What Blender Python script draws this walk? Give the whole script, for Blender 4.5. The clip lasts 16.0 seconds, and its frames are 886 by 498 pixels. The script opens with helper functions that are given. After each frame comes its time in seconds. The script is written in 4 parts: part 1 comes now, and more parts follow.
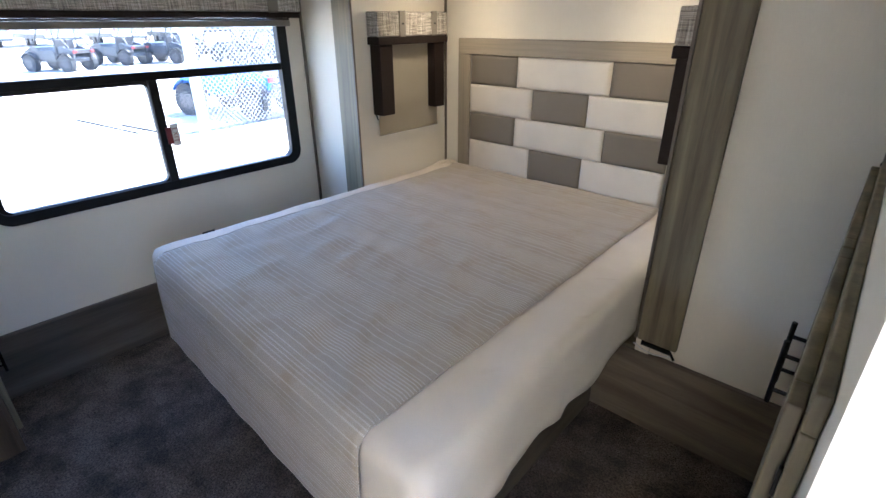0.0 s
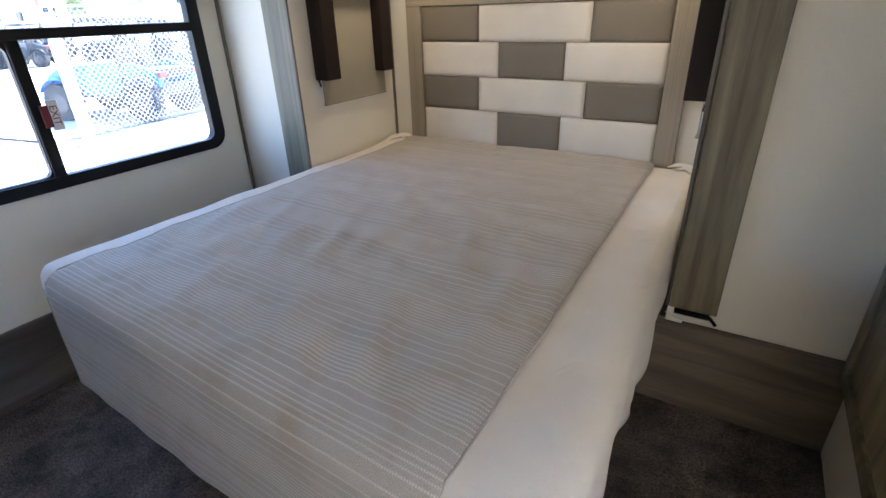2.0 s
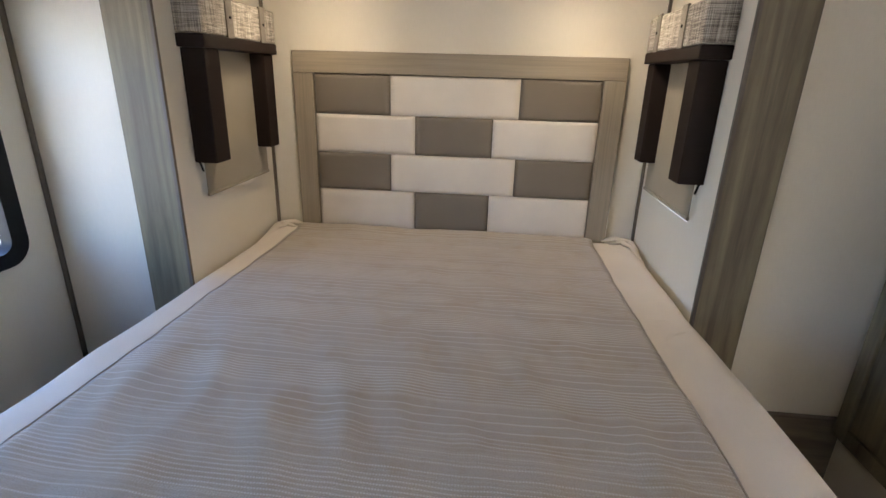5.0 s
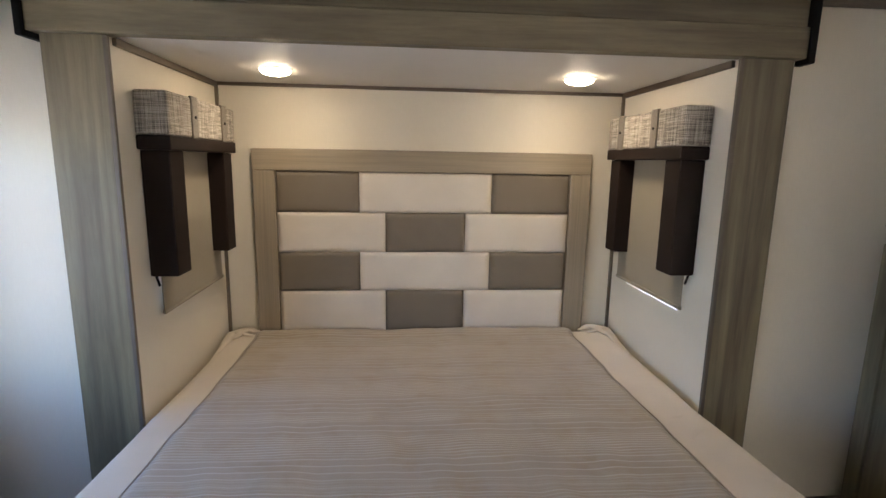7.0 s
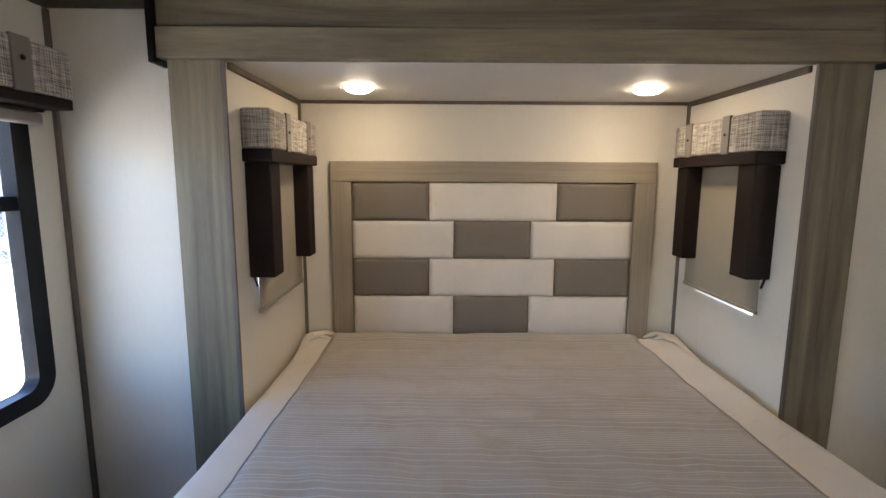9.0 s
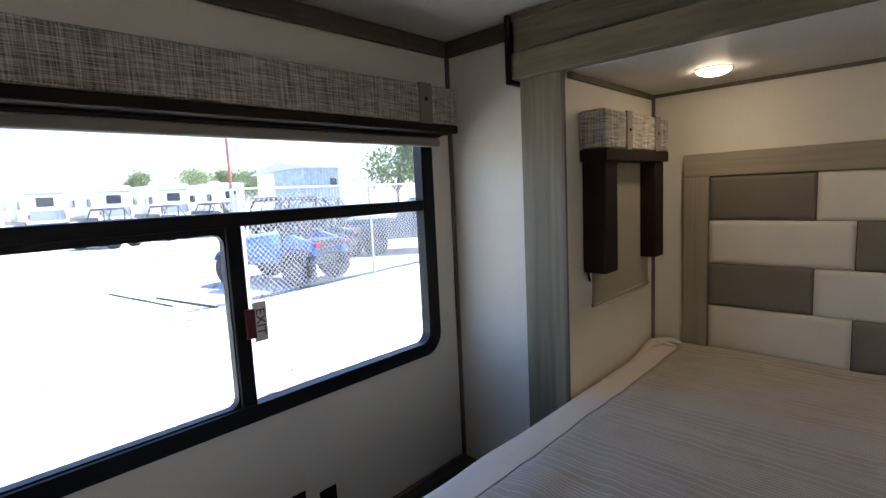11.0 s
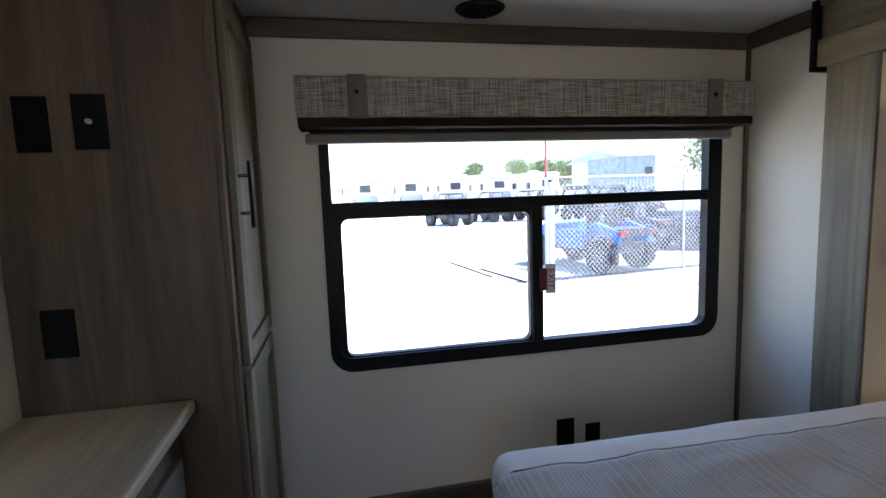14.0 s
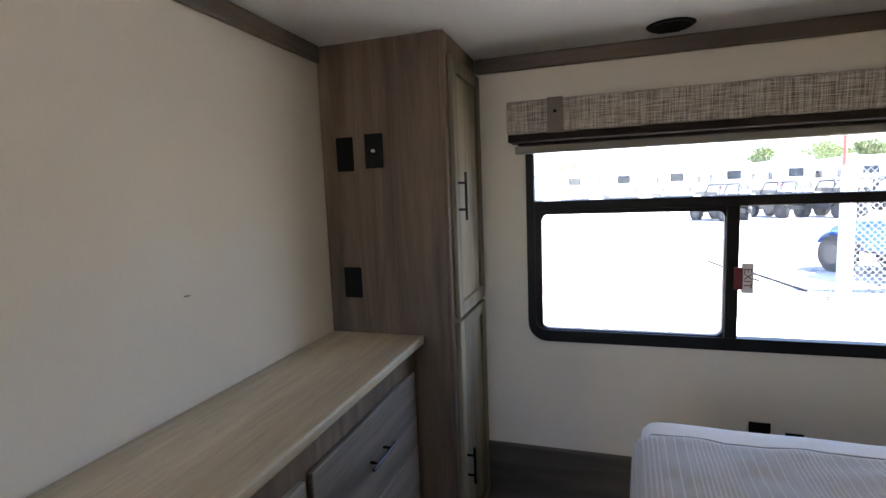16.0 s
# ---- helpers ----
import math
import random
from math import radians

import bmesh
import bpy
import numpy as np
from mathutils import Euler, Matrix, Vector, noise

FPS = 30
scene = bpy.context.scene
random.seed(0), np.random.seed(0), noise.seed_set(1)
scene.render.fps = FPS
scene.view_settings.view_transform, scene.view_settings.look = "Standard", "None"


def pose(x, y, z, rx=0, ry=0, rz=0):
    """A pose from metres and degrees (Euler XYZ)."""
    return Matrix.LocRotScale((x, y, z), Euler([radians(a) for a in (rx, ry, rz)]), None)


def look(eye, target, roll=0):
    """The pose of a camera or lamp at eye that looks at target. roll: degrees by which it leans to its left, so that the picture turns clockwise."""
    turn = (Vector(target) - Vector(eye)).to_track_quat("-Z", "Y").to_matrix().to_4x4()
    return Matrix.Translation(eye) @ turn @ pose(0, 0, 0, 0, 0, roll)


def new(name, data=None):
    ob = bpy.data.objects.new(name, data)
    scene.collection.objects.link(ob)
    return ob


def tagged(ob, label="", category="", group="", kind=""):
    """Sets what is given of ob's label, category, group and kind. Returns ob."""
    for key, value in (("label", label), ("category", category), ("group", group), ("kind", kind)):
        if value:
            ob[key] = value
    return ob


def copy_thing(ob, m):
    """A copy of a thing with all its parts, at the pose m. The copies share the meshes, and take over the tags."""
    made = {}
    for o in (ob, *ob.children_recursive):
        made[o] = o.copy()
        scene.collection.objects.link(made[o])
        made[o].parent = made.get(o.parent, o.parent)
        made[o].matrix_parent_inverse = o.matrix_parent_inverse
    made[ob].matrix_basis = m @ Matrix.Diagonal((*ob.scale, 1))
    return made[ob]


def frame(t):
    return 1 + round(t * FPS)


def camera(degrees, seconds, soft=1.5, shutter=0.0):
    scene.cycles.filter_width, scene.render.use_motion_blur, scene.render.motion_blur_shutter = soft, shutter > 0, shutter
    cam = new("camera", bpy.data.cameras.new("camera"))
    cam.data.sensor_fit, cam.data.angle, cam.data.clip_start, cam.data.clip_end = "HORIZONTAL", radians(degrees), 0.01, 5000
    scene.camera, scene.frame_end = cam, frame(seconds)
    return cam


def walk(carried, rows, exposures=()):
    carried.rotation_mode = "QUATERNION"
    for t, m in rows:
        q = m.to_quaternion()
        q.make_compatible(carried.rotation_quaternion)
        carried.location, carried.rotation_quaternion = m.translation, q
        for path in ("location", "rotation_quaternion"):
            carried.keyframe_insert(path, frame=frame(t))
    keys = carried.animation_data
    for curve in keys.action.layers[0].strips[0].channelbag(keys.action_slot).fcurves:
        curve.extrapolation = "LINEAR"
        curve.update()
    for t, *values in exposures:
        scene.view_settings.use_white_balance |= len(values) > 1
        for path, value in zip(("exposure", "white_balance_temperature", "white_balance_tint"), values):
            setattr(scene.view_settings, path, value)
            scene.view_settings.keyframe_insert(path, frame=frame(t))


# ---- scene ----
cam = camera(84.0, 16.0)
PATH = [
    (0, (1.464, -2.673, 1.737), (0.259, -1.320, 0.889), -0.2),
    (0.5, (1.402, -2.576, 1.656), (0.207, -1.219, 0.802), -2.0),
    (1, (1.286, -2.536, 1.646), (0.170, -1.124, 0.773), -2.9),
    (1.5, (1.187, -2.524, 1.568), (0.133, -1.065, 0.695), -2.5),
    (2, (1.009, -2.575, 1.511), (0.068, -1.042, 0.636), -1.8),
    (2.5, (0.898, -2.575, 1.493), (0.107, -0.946, 0.643), -0.5),
    (3, (0.793, -2.454, 1.479), (0.131, -0.748, 0.671), 0.3),
    (5.3, (0.106, -2.340, 1.542), (0.014, -0.439, 0.928), 1.6),
    (5.5, (0.069, -2.310, 1.551), (0.025, -0.395, 0.978), 1.5),
    (6, (0.010, -2.246, 1.557), (0.043, -0.304, 1.081), 1.1),
    (6.5, (-0.060, -2.232, 1.565), (0.043, -0.274, 1.171), 1.0),
    (7, (-0.109, -2.242, 1.579), (0.058, -0.279, 1.231), 1.0),
    (7.5, (-0.142, -2.267, 1.571), (0.062, -0.301, 1.265), 1.0),
    (8, (-0.195, -2.298, 1.573), (0.020, -0.331, 1.283), 1.1),
    (8.5, (-0.240, -2.321, 1.562), (-0.065, -0.350, 1.274), 0.9),
    (9, (-0.238, -2.325, 1.552), (-0.234, -0.346, 1.264), 0.3),
    (9.5, (-0.209, -2.306, 1.544), (-0.555, -0.356, 1.269), -0.9),
    (10, (-0.138, -2.289, 1.531), (-0.908, -0.460, 1.279), -1.9),
    (10.2, (-0.107, -2.281, 1.533), (-1.033, -0.527, 1.285), -2.2),
    (12.3, (0.002, -2.277, 1.507), (-1.736, -1.312, 1.282), -2.7),
    (12.5, (0.034, -2.286, 1.508), (-1.744, -1.398, 1.284), -2.7),
    (13, (0.161, -2.343, 1.493), (-1.696, -1.630, 1.285), -2.9),
    (13.5, (0.298, -2.395, 1.495), (-1.612, -1.839, 1.284), -2.6),
    (14, (0.358, -2.416, 1.516), (-1.590, -2.021, 1.289), -2.0),
    (14.5, (0.410, -2.391, 1.519), (-1.565, -2.181, 1.285), -1.7),
    (15, (0.518, -2.309, 1.533), (-1.466, -2.381, 1.290), -1.9),
    (15.5, (0.629, -2.216, 1.529), (-1.321, -2.597, 1.304), -2.2),
    (16, (0.749, -2.173, 1.545), (-1.143, -2.780, 1.319), -2.2),
]
walk(cam, [(t, look(eye, target, roll)) for t, eye, target, roll in PATH], exposures=[(0.0, 3.68, 5800, 12), (1.0, 3.68, 5900, 12), (2.0, 3.65, 5950, 12), (3.0, 3.7, 6050, 13), (5.5, 3.47, 6350, 15), (7.0, 3.4, 6450, 15),
    (9.0, 3.42, 6300, 15), (10.0, 2.98, 6350, 14), (12.5, 2.1, 6250, 14), (13.0, 2.08, 6200, 13), (13.5, 2.27, 6200, 13), (14.5, 2.82, 6300, 14),
    (15.5, 3.22, 6700, 16), (16.0, 3.24, 6800, 15)])

# ---- light ----
world = bpy.data.worlds.new("sky")
scene.world = world
world.use_nodes = True
SUN_EL, SUN_AZ = radians(58), radians(80)
wn = world.node_tree
sky = wn.nodes.new("ShaderNodeTexSky")
sky.sky_type, sky.sun_disc, sky.sun_elevation, sky.sun_rotation = "NISHITA", False, SUN_EL, radians(10)
clear = wn.nodes.new("ShaderNodeVectorMath")
clear.operation = "MULTIPLY"
clear.inputs[1].default_value = (0.86, 0.95, 1.14)   # deep blue desert sky
wn.links.new(sky.outputs["Color"], clear.inputs[0])
wn.links.new(clear.outputs[0], wn.nodes["Background"].inputs["Color"])
wn.nodes["Background"].inputs["Strength"].default_value = 0.15

sun = bpy.data.lights.new("sun", "SUN")
sun.energy, sun.angle, sun.color = 5.0, radians(0.5), (1.0, 0.97, 0.93)
SUN_DIR = Vector((math.cos(SUN_EL) * math.cos(SUN_AZ), math.cos(SUN_EL) * math.sin(SUN_AZ), math.sin(SUN_EL)))
new("sun", sun).matrix_world = look(SUN_DIR * 40, (0, 0, 0))


# ---- materials ----
def link(nt, a, b):
    nt.links.new(a, b)


def base_mat(name, rough=0.6, metal=0.0):
    m = bpy.data.materials.new(name)
    m.use_nodes = True
    nt = m.node_tree
    b = nt.nodes["Principled BSDF"]
    b.inputs["Roughness"].default_value, b.inputs["Metallic"].default_value = rough, metal
    return m, nt, b


def node(nt, kind, **values):
    n = nt.nodes.new(kind)
    for k, v in values.items():
        n.inputs[k.replace("_", " ")].default_value = v
    return n


def coords(nt, scale, kind="Object"):
    c = nt.nodes.new("ShaderNodeTexCoord")
    m = node(nt, "ShaderNodeMapping", Scale=scale)
    link(nt, c.outputs[kind], m.inputs["Vector"])
    return m.outputs["Vector"]


def ramp(nt, fac, stops):
    r = nt.nodes.new("ShaderNodeValToRGB")
    while len(r.color_ramp.elements) < len(stops):
        r.color_ramp.elements.new(0.5)
    for e, (p, c) in zip(r.color_ramp.elements, stops):
        e.position, e.color = p, (*c, 1)
    link(nt, fac, r.inputs["Fac"])
    return r.outputs["Color"]


def mixed(nt, a, b, fac, how="MIX"):
    n = nt.nodes.new("ShaderNodeMix")
    n.data_type, n.blend_type = "RGBA", how
    for sock, v in ((n.inputs["Factor"], fac), (n.inputs[6], a), (n.inputs[7], b)):
        if hasattr(v, "is_linked"):
            link(nt, v, sock)
        else:
            sock.default_value = v if isinstance(v, float) else (*v, 1)
    return n.outputs[2]


def bumped(nt, b, height, strength, distance=0.002):
    n = node(nt, "ShaderNodeBump", Strength=strength, Distance=distance)
    link(nt, height, n.inputs["Height"])
    link(nt, n.outputs["Normal"], b.inputs["Normal"])


def shade(c, k):
    return tuple(v * k for v in c)


def plain(name, color, rough=0.5, metal=0.0, grain=60.0, vary=0.12, bump=0.1, spec=0.5):
    """Paint, plastic, metal: a colour with faint mottling and a fine relief."""
    m, nt, b = base_mat(name, rough, metal)
    b.inputs["Specular IOR Level"].default_value = spec
    big = node(nt, "ShaderNodeTexNoise", Scale=3.0, Detail=4.0)
    fine = node(nt, "ShaderNodeTexNoise", Scale=grain, Detail=3.0)
    v = coords(nt, (1, 1, 1))
    link(nt, v, big.inputs["Vector"]), link(nt, v, fine.inputs["Vector"])
    c = ramp(nt, big.outputs["Fac"], [(0.3, shade(color, 1 - vary)), (0.7, shade(color, 1 + vary))])
    link(nt, mixed(nt, c, shade(color, 1 - vary), fine.outputs["Fac"]), b.inputs["Base Color"])
    bumped(nt, b, fine.outputs["Fac"], bump)
    return m


def wood(name, light, dark, axis="z", rough=0.55, scale=1.0):
    """Printed wood-grain board; the grain runs along axis."""
    m, nt, b = base_mat(name, rough)
    s = {"x": (0.8, 10, 10), "y": (10, 0.8, 10), "z": (10, 10, 0.8)}[axis]
    info = nt.nodes.new("ShaderNodeObjectInfo")
    v = coords(nt, tuple(a * scale for a in s))
    off = nt.nodes.new("ShaderNodeVectorMath")
    off.operation = "ADD"
    shift = nt.nodes.new("ShaderNodeMath")
    shift.operation = "MULTIPLY"
    shift.inputs[1].default_value = 37.0
    link(nt, info.outputs["Random"], shift.inputs[0])
    link(nt, v, off.inputs[0]), link(nt, shift.outputs[0], off.inputs[1])
    rings = node(nt, "ShaderNodeTexNoise", Scale=0.8, Detail=7.0, Roughness=0.52, Distortion=1.6)
    fine = node(nt, "ShaderNodeTexNoise", Scale=9.0, Detail=6.0, Roughness=0.7)
    patch = node(nt, "ShaderNodeTexNoise", Scale=0.28, Detail=4.0, Distortion=1.0)
    swirl = node(nt, "ShaderNodeTexWave", Scale=0.55, Distortion=7.0, Detail=3.0)
    swirl.inputs["Detail Scale"].default_value = 0.8
    for n in (rings, fine, patch, swirl):
        link(nt, off.outputs[0], n.inputs["Vector"])
    c1 = ramp(nt, rings.outputs["Fac"], [(0.26, dark), (0.48, tuple((a + d) / 2 for a, d in zip(light, dark))), (0.72, light)])
    c2 = ramp(nt, fine.outputs["Fac"], [(0.35, (0.5, 0.48, 0.45)), (0.6, (1, 1, 1))])
    c3 = ramp(nt, patch.outputs["Fac"], [(0.3, (0.55, 0.54, 0.52)), (0.68, (1.18, 1.18, 1.18))])
    c4 = ramp(nt, swirl.outputs["Fac"], [(0.0, (0.72, 0.7, 0.66)), (0.35, (1, 1, 1))])
    c = mixed(nt, mixed(nt, mixed(nt, c1, c2, 0.38, "MULTIPLY"), c3, 0.85, "MULTIPLY"), c4, 0.22, "MULTIPLY")
    link(nt, c, b.inputs["Base Color"])
    bumped(nt, b, fine.outputs["Fac"], 0.25, 0.001)
    return m


def faint_grain(name, color, axis):
    """Smooth painted board with barely visible fine grain along axis."""
    m, nt, b = base_mat(name, 0.5)
    lines = node(nt, "ShaderNodeTexNoise", Scale=1.0, Detail=5.0, Roughness=0.6)
    big = node(nt, "ShaderNodeTexNoise", Scale=2.5, Detail=3.0)
    link(nt, coords(nt, {"x": (2.5, 140, 140), "z": (140, 140, 2.5)}[axis]), lines.inputs["Vector"]), link(nt, coords(nt, (1, 1, 1)), big.inputs["Vector"])
    c = ramp(nt, lines.outputs["Fac"], [(0.35, shade(color, 0.86)), (0.6, shade(color, 1.05))])
    f = ramp(nt, big.outputs["Fac"], [(0.3, (0.93, 0.93, 0.93)), (0.7, (1, 1, 1))])
    link(nt, mixed(nt, c, f, 1.0, "MULTIPLY"), b.inputs["Base Color"])
    bumped(nt, b, lines.outputs["Fac"], 0.1, 0.0008)
    return m


def wall_panel(name, color):
    """Wallpapered panel: faint vertical weave and soft stains."""
    m, nt, b = base_mat(name, 0.55)
    weave = node(nt, "ShaderNodeTexNoise", Scale=1.0, Detail=5.0)
    big = node(nt, "ShaderNodeTexNoise", Scale=1.7, Detail=5.0)
    link(nt, coords(nt, (260, 260, 40)), weave.inputs["Vector"]), link(nt, coords(nt, (1, 1, 1)), big.inputs["Vector"])
    c = ramp(nt, big.outputs["Fac"], [(0.3, shade(color, 0.94)), (0.7, shade(color, 1.03))])
    w = ramp(nt, weave.outputs["Fac"], [(0.3, (0.965, 0.965, 0.965)), (0.7, (1, 1, 1))])
    link(nt, mixed(nt, c, w, 0.8, "MULTIPLY"), b.inputs["Base Color"])
    bumped(nt, b, weave.outputs["Fac"], 0.06, 0.001)
    return m


def tweed(name):
    """Coarse woven cloth: threads of cream, grey and dark brown both ways."""
    m, nt, b = base_mat(name, 0.95)
    a = node(nt, "ShaderNodeTexNoise", Scale=1.0, Detail=2.0)
    d = node(nt, "ShaderNodeTexNoise", Scale=1.0, Detail=2.0)
    link(nt, coords(nt, (11, 11, 400)), a.inputs["Vector"]), link(nt, coords(nt, (280, 280, 8)), d.inputs["Vector"])
    c1 = ramp(nt, a.outputs["Fac"], [(0.38, (0.07, 0.058, 0.048)), (0.5, (0.29, 0.255, 0.21)), (0.62, (0.58, 0.53, 0.45))])
    c2 = ramp(nt, d.outputs["Fac"], [(0.38, (0.08, 0.068, 0.058)), (0.5, (0.3, 0.265, 0.22)), (0.64, (0.58, 0.53, 0.45))])
    link(nt, mixed(nt, c1, c2, 0.5), b.inputs["Base Color"])
    bumped(nt, b, d.outputs["Fac"], 0.5, 0.002)
    return m


def cloth(name, color, rough=0.9, scale=500.0, wrinkle=0.3):
    m, nt, b = base_mat(name, rough)
    fine = node(nt, "ShaderNodeTexNoise", Scale=scale, Detail=2.0)
    big = node(nt, "ShaderNodeTexNoise", Scale=4.0, Detail=5.0)
    v = coords(nt, (1, 1, 1))
    link(nt, v, fine.inputs["Vector"]), link(nt, v, big.inputs["Vector"])
    c = ramp(nt, big.outputs["Fac"], [(0.3, shade(color, 0.93)), (0.7, shade(color, 1.05))])
    f = ramp(nt, fine.outputs["Fac"], [(0.3, (0.9, 0.9, 0.9)), (0.7, (1, 1, 1))])
    link(nt, mixed(nt, c, f, 0.7, "MULTIPLY"), b.inputs["Base Color"])
    b.inputs["Sheen Weight"].default_value = 0.15
    add = nt.nodes.new("ShaderNodeMath")
    add.operation = "MULTIPLY_ADD"
    add.inputs[1].default_value = wrinkle * 4
    link(nt, big.outputs["Fac"], add.inputs[0]), link(nt, fine.outputs["Fac"], add.inputs[2])
    bumped(nt, b, add.outputs[0], 0.35, 0.003)
    return m


def carpet_mat():
    m, nt, b = base_mat("carpet", 1.0)
    fine = node(nt, "ShaderNodeTexNoise", Scale=110.0, Detail=4.0, Roughness=0.7)
    tuft = node(nt, "ShaderNodeTexVoronoi", Scale=160.0)
    big = node(nt, "ShaderNodeTexNoise", Scale=5.0, Detail=5.0, Roughness=0.7)
    v = coords(nt, (1, 1, 1))
    for n in (fine, tuft, big):
        link(nt, v, n.inputs["Vector"])
    c = ramp(nt, big.outputs["Fac"], [(0.38, (0.055, 0.042, 0.034)), (0.62, (0.17, 0.132, 0.104))])
    f = ramp(nt, fine.outputs["Fac"], [(0.38, (0.25, 0.25, 0.25)), (0.62, (1.35, 1.35, 1.35))])
    link(nt, mixed(nt, c, f, 0.85, "MULTIPLY"), b.inputs["Base Color"])
    bumped(nt, b, tuft.outputs["Distance"], 0.9, 0.006)
    return m


def runner_mat():
    """Striped knitted throw: grey-brown ground with dashed pale lines; UV runs in metres."""
    m, nt, b = base_mat("striped_knit", 0.95)
    uv = nt.nodes.new("ShaderNodeTexCoord").outputs["UV"]
    sep = nt.nodes.new("ShaderNodeSeparateXYZ")
    link(nt, uv, sep.inputs[0])

    def math_node(op, a, v):
        n = nt.nodes.new("ShaderNodeMath")
        n.operation = op
        link(nt, a, n.inputs[0])
        if hasattr(v, "is_linked"):
            link(nt, v, n.inputs[1])
        else:
            n.inputs[1].default_value = v
        return n.outputs[0]

    line = math_node("SINE", math_node("MULTIPLY", sep.outputs["Y"], 2 * math.pi / 0.0115), 0.0)
    wide = math_node("SINE", math_node("MULTIPLY", sep.outputs["Y"], 2 * math.pi / 0.027), 0.0)
    band = node(nt, "ShaderNodeTexNoise", Scale=1.0, Detail=1.0)
    mp = node(nt, "ShaderNodeMapping", Scale=(0.0, 9.0, 1.0))
    link(nt, uv, mp.inputs["Vector"]), link(nt, mp.outputs["Vector"], band.inputs["Vector"])
    pick = ramp(nt, band.outputs["Fac"], [(0.46, (0, 0, 0)), (0.52, (1, 1, 1))])
    thin = ramp(nt, line, [(0.0, (0, 0, 0)), (1.0, (0.8, 0.8, 0.8))])
    bold = ramp(nt, wide, [(0.78, (0, 0, 0)), (1.0, (0.8, 0.8, 0.8))])
    sharp = mixed(nt, thin, bold, pick)
    dash = math_node("SINE", math_node("MULTIPLY", sep.outputs["X"], 2 * math.pi / 0.006), 0.0)
    dashes = ramp(nt, dash, [(0.0, (0.35, 0.35, 0.35)), (0.5, (1, 1, 1))])
    marks = mixed(nt, sharp, dashes, 1.0, "MULTIPLY")
    fade = node(nt, "ShaderNodeTexNoise", Scale=3.0, Detail=3.0)
    link(nt, uv, fade.inputs["Vector"])
    fuzz = node(nt, "ShaderNodeTexNoise", Scale=420.0, Detail=2.0)
    link(nt, uv, fuzz.inputs["Vector"])
    weak = mixed(nt, marks, ramp(nt, fade.outputs["Fac"], [(0.3, (0.55, 0.55, 0.55)), (0.7, (1, 1, 1))]), 1.0, "MULTIPLY")
    # golden blotches: warm shading of the wrinkles, painted into the ground colour
    fold_warmth = node(nt, "ShaderNodeTexNoise", Scale=7.0, Detail=6.0, Roughness=0.68)
    link(nt, uv, fold_warmth.inputs["Vector"])
    ground = ramp(nt, fuzz.outputs["Fac"], [(0.3, (0.29, 0.246, 0.188)), (0.7, (0.46, 0.395, 0.31))])
    ground = mixed(nt, ground, (0.31, 0.225, 0.12), ramp(nt, fold_warmth.outputs["Fac"], [(0.48, (0, 0, 0)), (0.68, (0.55, 0.55, 0.55))]))
    link(nt, mixed(nt, ground, (0.68, 0.61, 0.51), weak), b.inputs["Base Color"])
    b.inputs["Sheen Weight"].default_value = 0.2
    bumped(nt, b, weak, 0.5, 0.002)
    return m


def glass_mat(tint=(0.95, 0.97, 0.97)):
    m, nt, b = base_mat("window_glass", 0.0)
    out = nt.nodes["Material Output"]
    nt.nodes.remove(b)
    thin = node(nt, "ShaderNodeBsdfTransparent", Color=(*tint, 1))
    gloss = node(nt, "ShaderNodeBsdfGlossy", Roughness=0.02)
    mx = nt.nodes.new("ShaderNodeMixShader")
    mx.inputs[0].default_value = 0.045
    link(nt, thin.outputs[0], mx.inputs[1]), link(nt, gloss.outputs[0], mx.inputs[2])
    # glare haze over the bright yard, imitated by a faint translucent layer
    haze = node(nt, "ShaderNodeBsdfTranslucent", Color=(0.85, 0.85, 0.83, 1))
    veil = nt.nodes.new("ShaderNodeMixShader")
    veil.inputs[0].default_value = 0.011
    link(nt, mx.outputs[0], veil.inputs[1]), link(nt, haze.outputs[0], veil.inputs[2])
    link(nt, veil.outputs[0], out.inputs["Surface"])
    return m


def glow_mat(name, color, strength):
    m, nt, b = base_mat(name, 0.4)
    b.inputs["Base Color"].default_value = (0.8, 0.75, 0.65, 1)
    b.inputs["Emission Color"].default_value = (*color, 1)
    b.inputs["Emission Strength"].default_value = strength
    return m


def ground_mat():
    m, nt, b = base_mat("gravel_yard", 0.95)
    big = node(nt, "ShaderNodeTexNoise", Scale=0.5, Detail=6.0)
    fine = node(nt, "ShaderNodeTexNoise", Scale=14.0, Detail=6.0, Roughness=0.7)
    v = coords(nt, (1, 1, 1))
    link(nt, v, big.inputs["Vector"]), link(nt, v, fine.inputs["Vector"])
    c = ramp(nt, big.outputs["Fac"], [(0.35, (0.38, 0.36, 0.33)), (0.65, (0.46, 0.44, 0.405))])
    f = ramp(nt, fine.outputs["Fac"], [(0.42, (0.16, 0.15, 0.14)), (0.56, (1, 1, 1))])
    where = ramp(nt, big.outputs["Fac"], [(0.47, (0, 0, 0)), (0.56, (1, 1, 1))])
    link(nt, mixed(nt, c, f, where, "MULTIPLY"), b.inputs["Base Color"])
    bumped(nt, b, fine.outputs["Fac"], 0.6, 0.03)
    return m


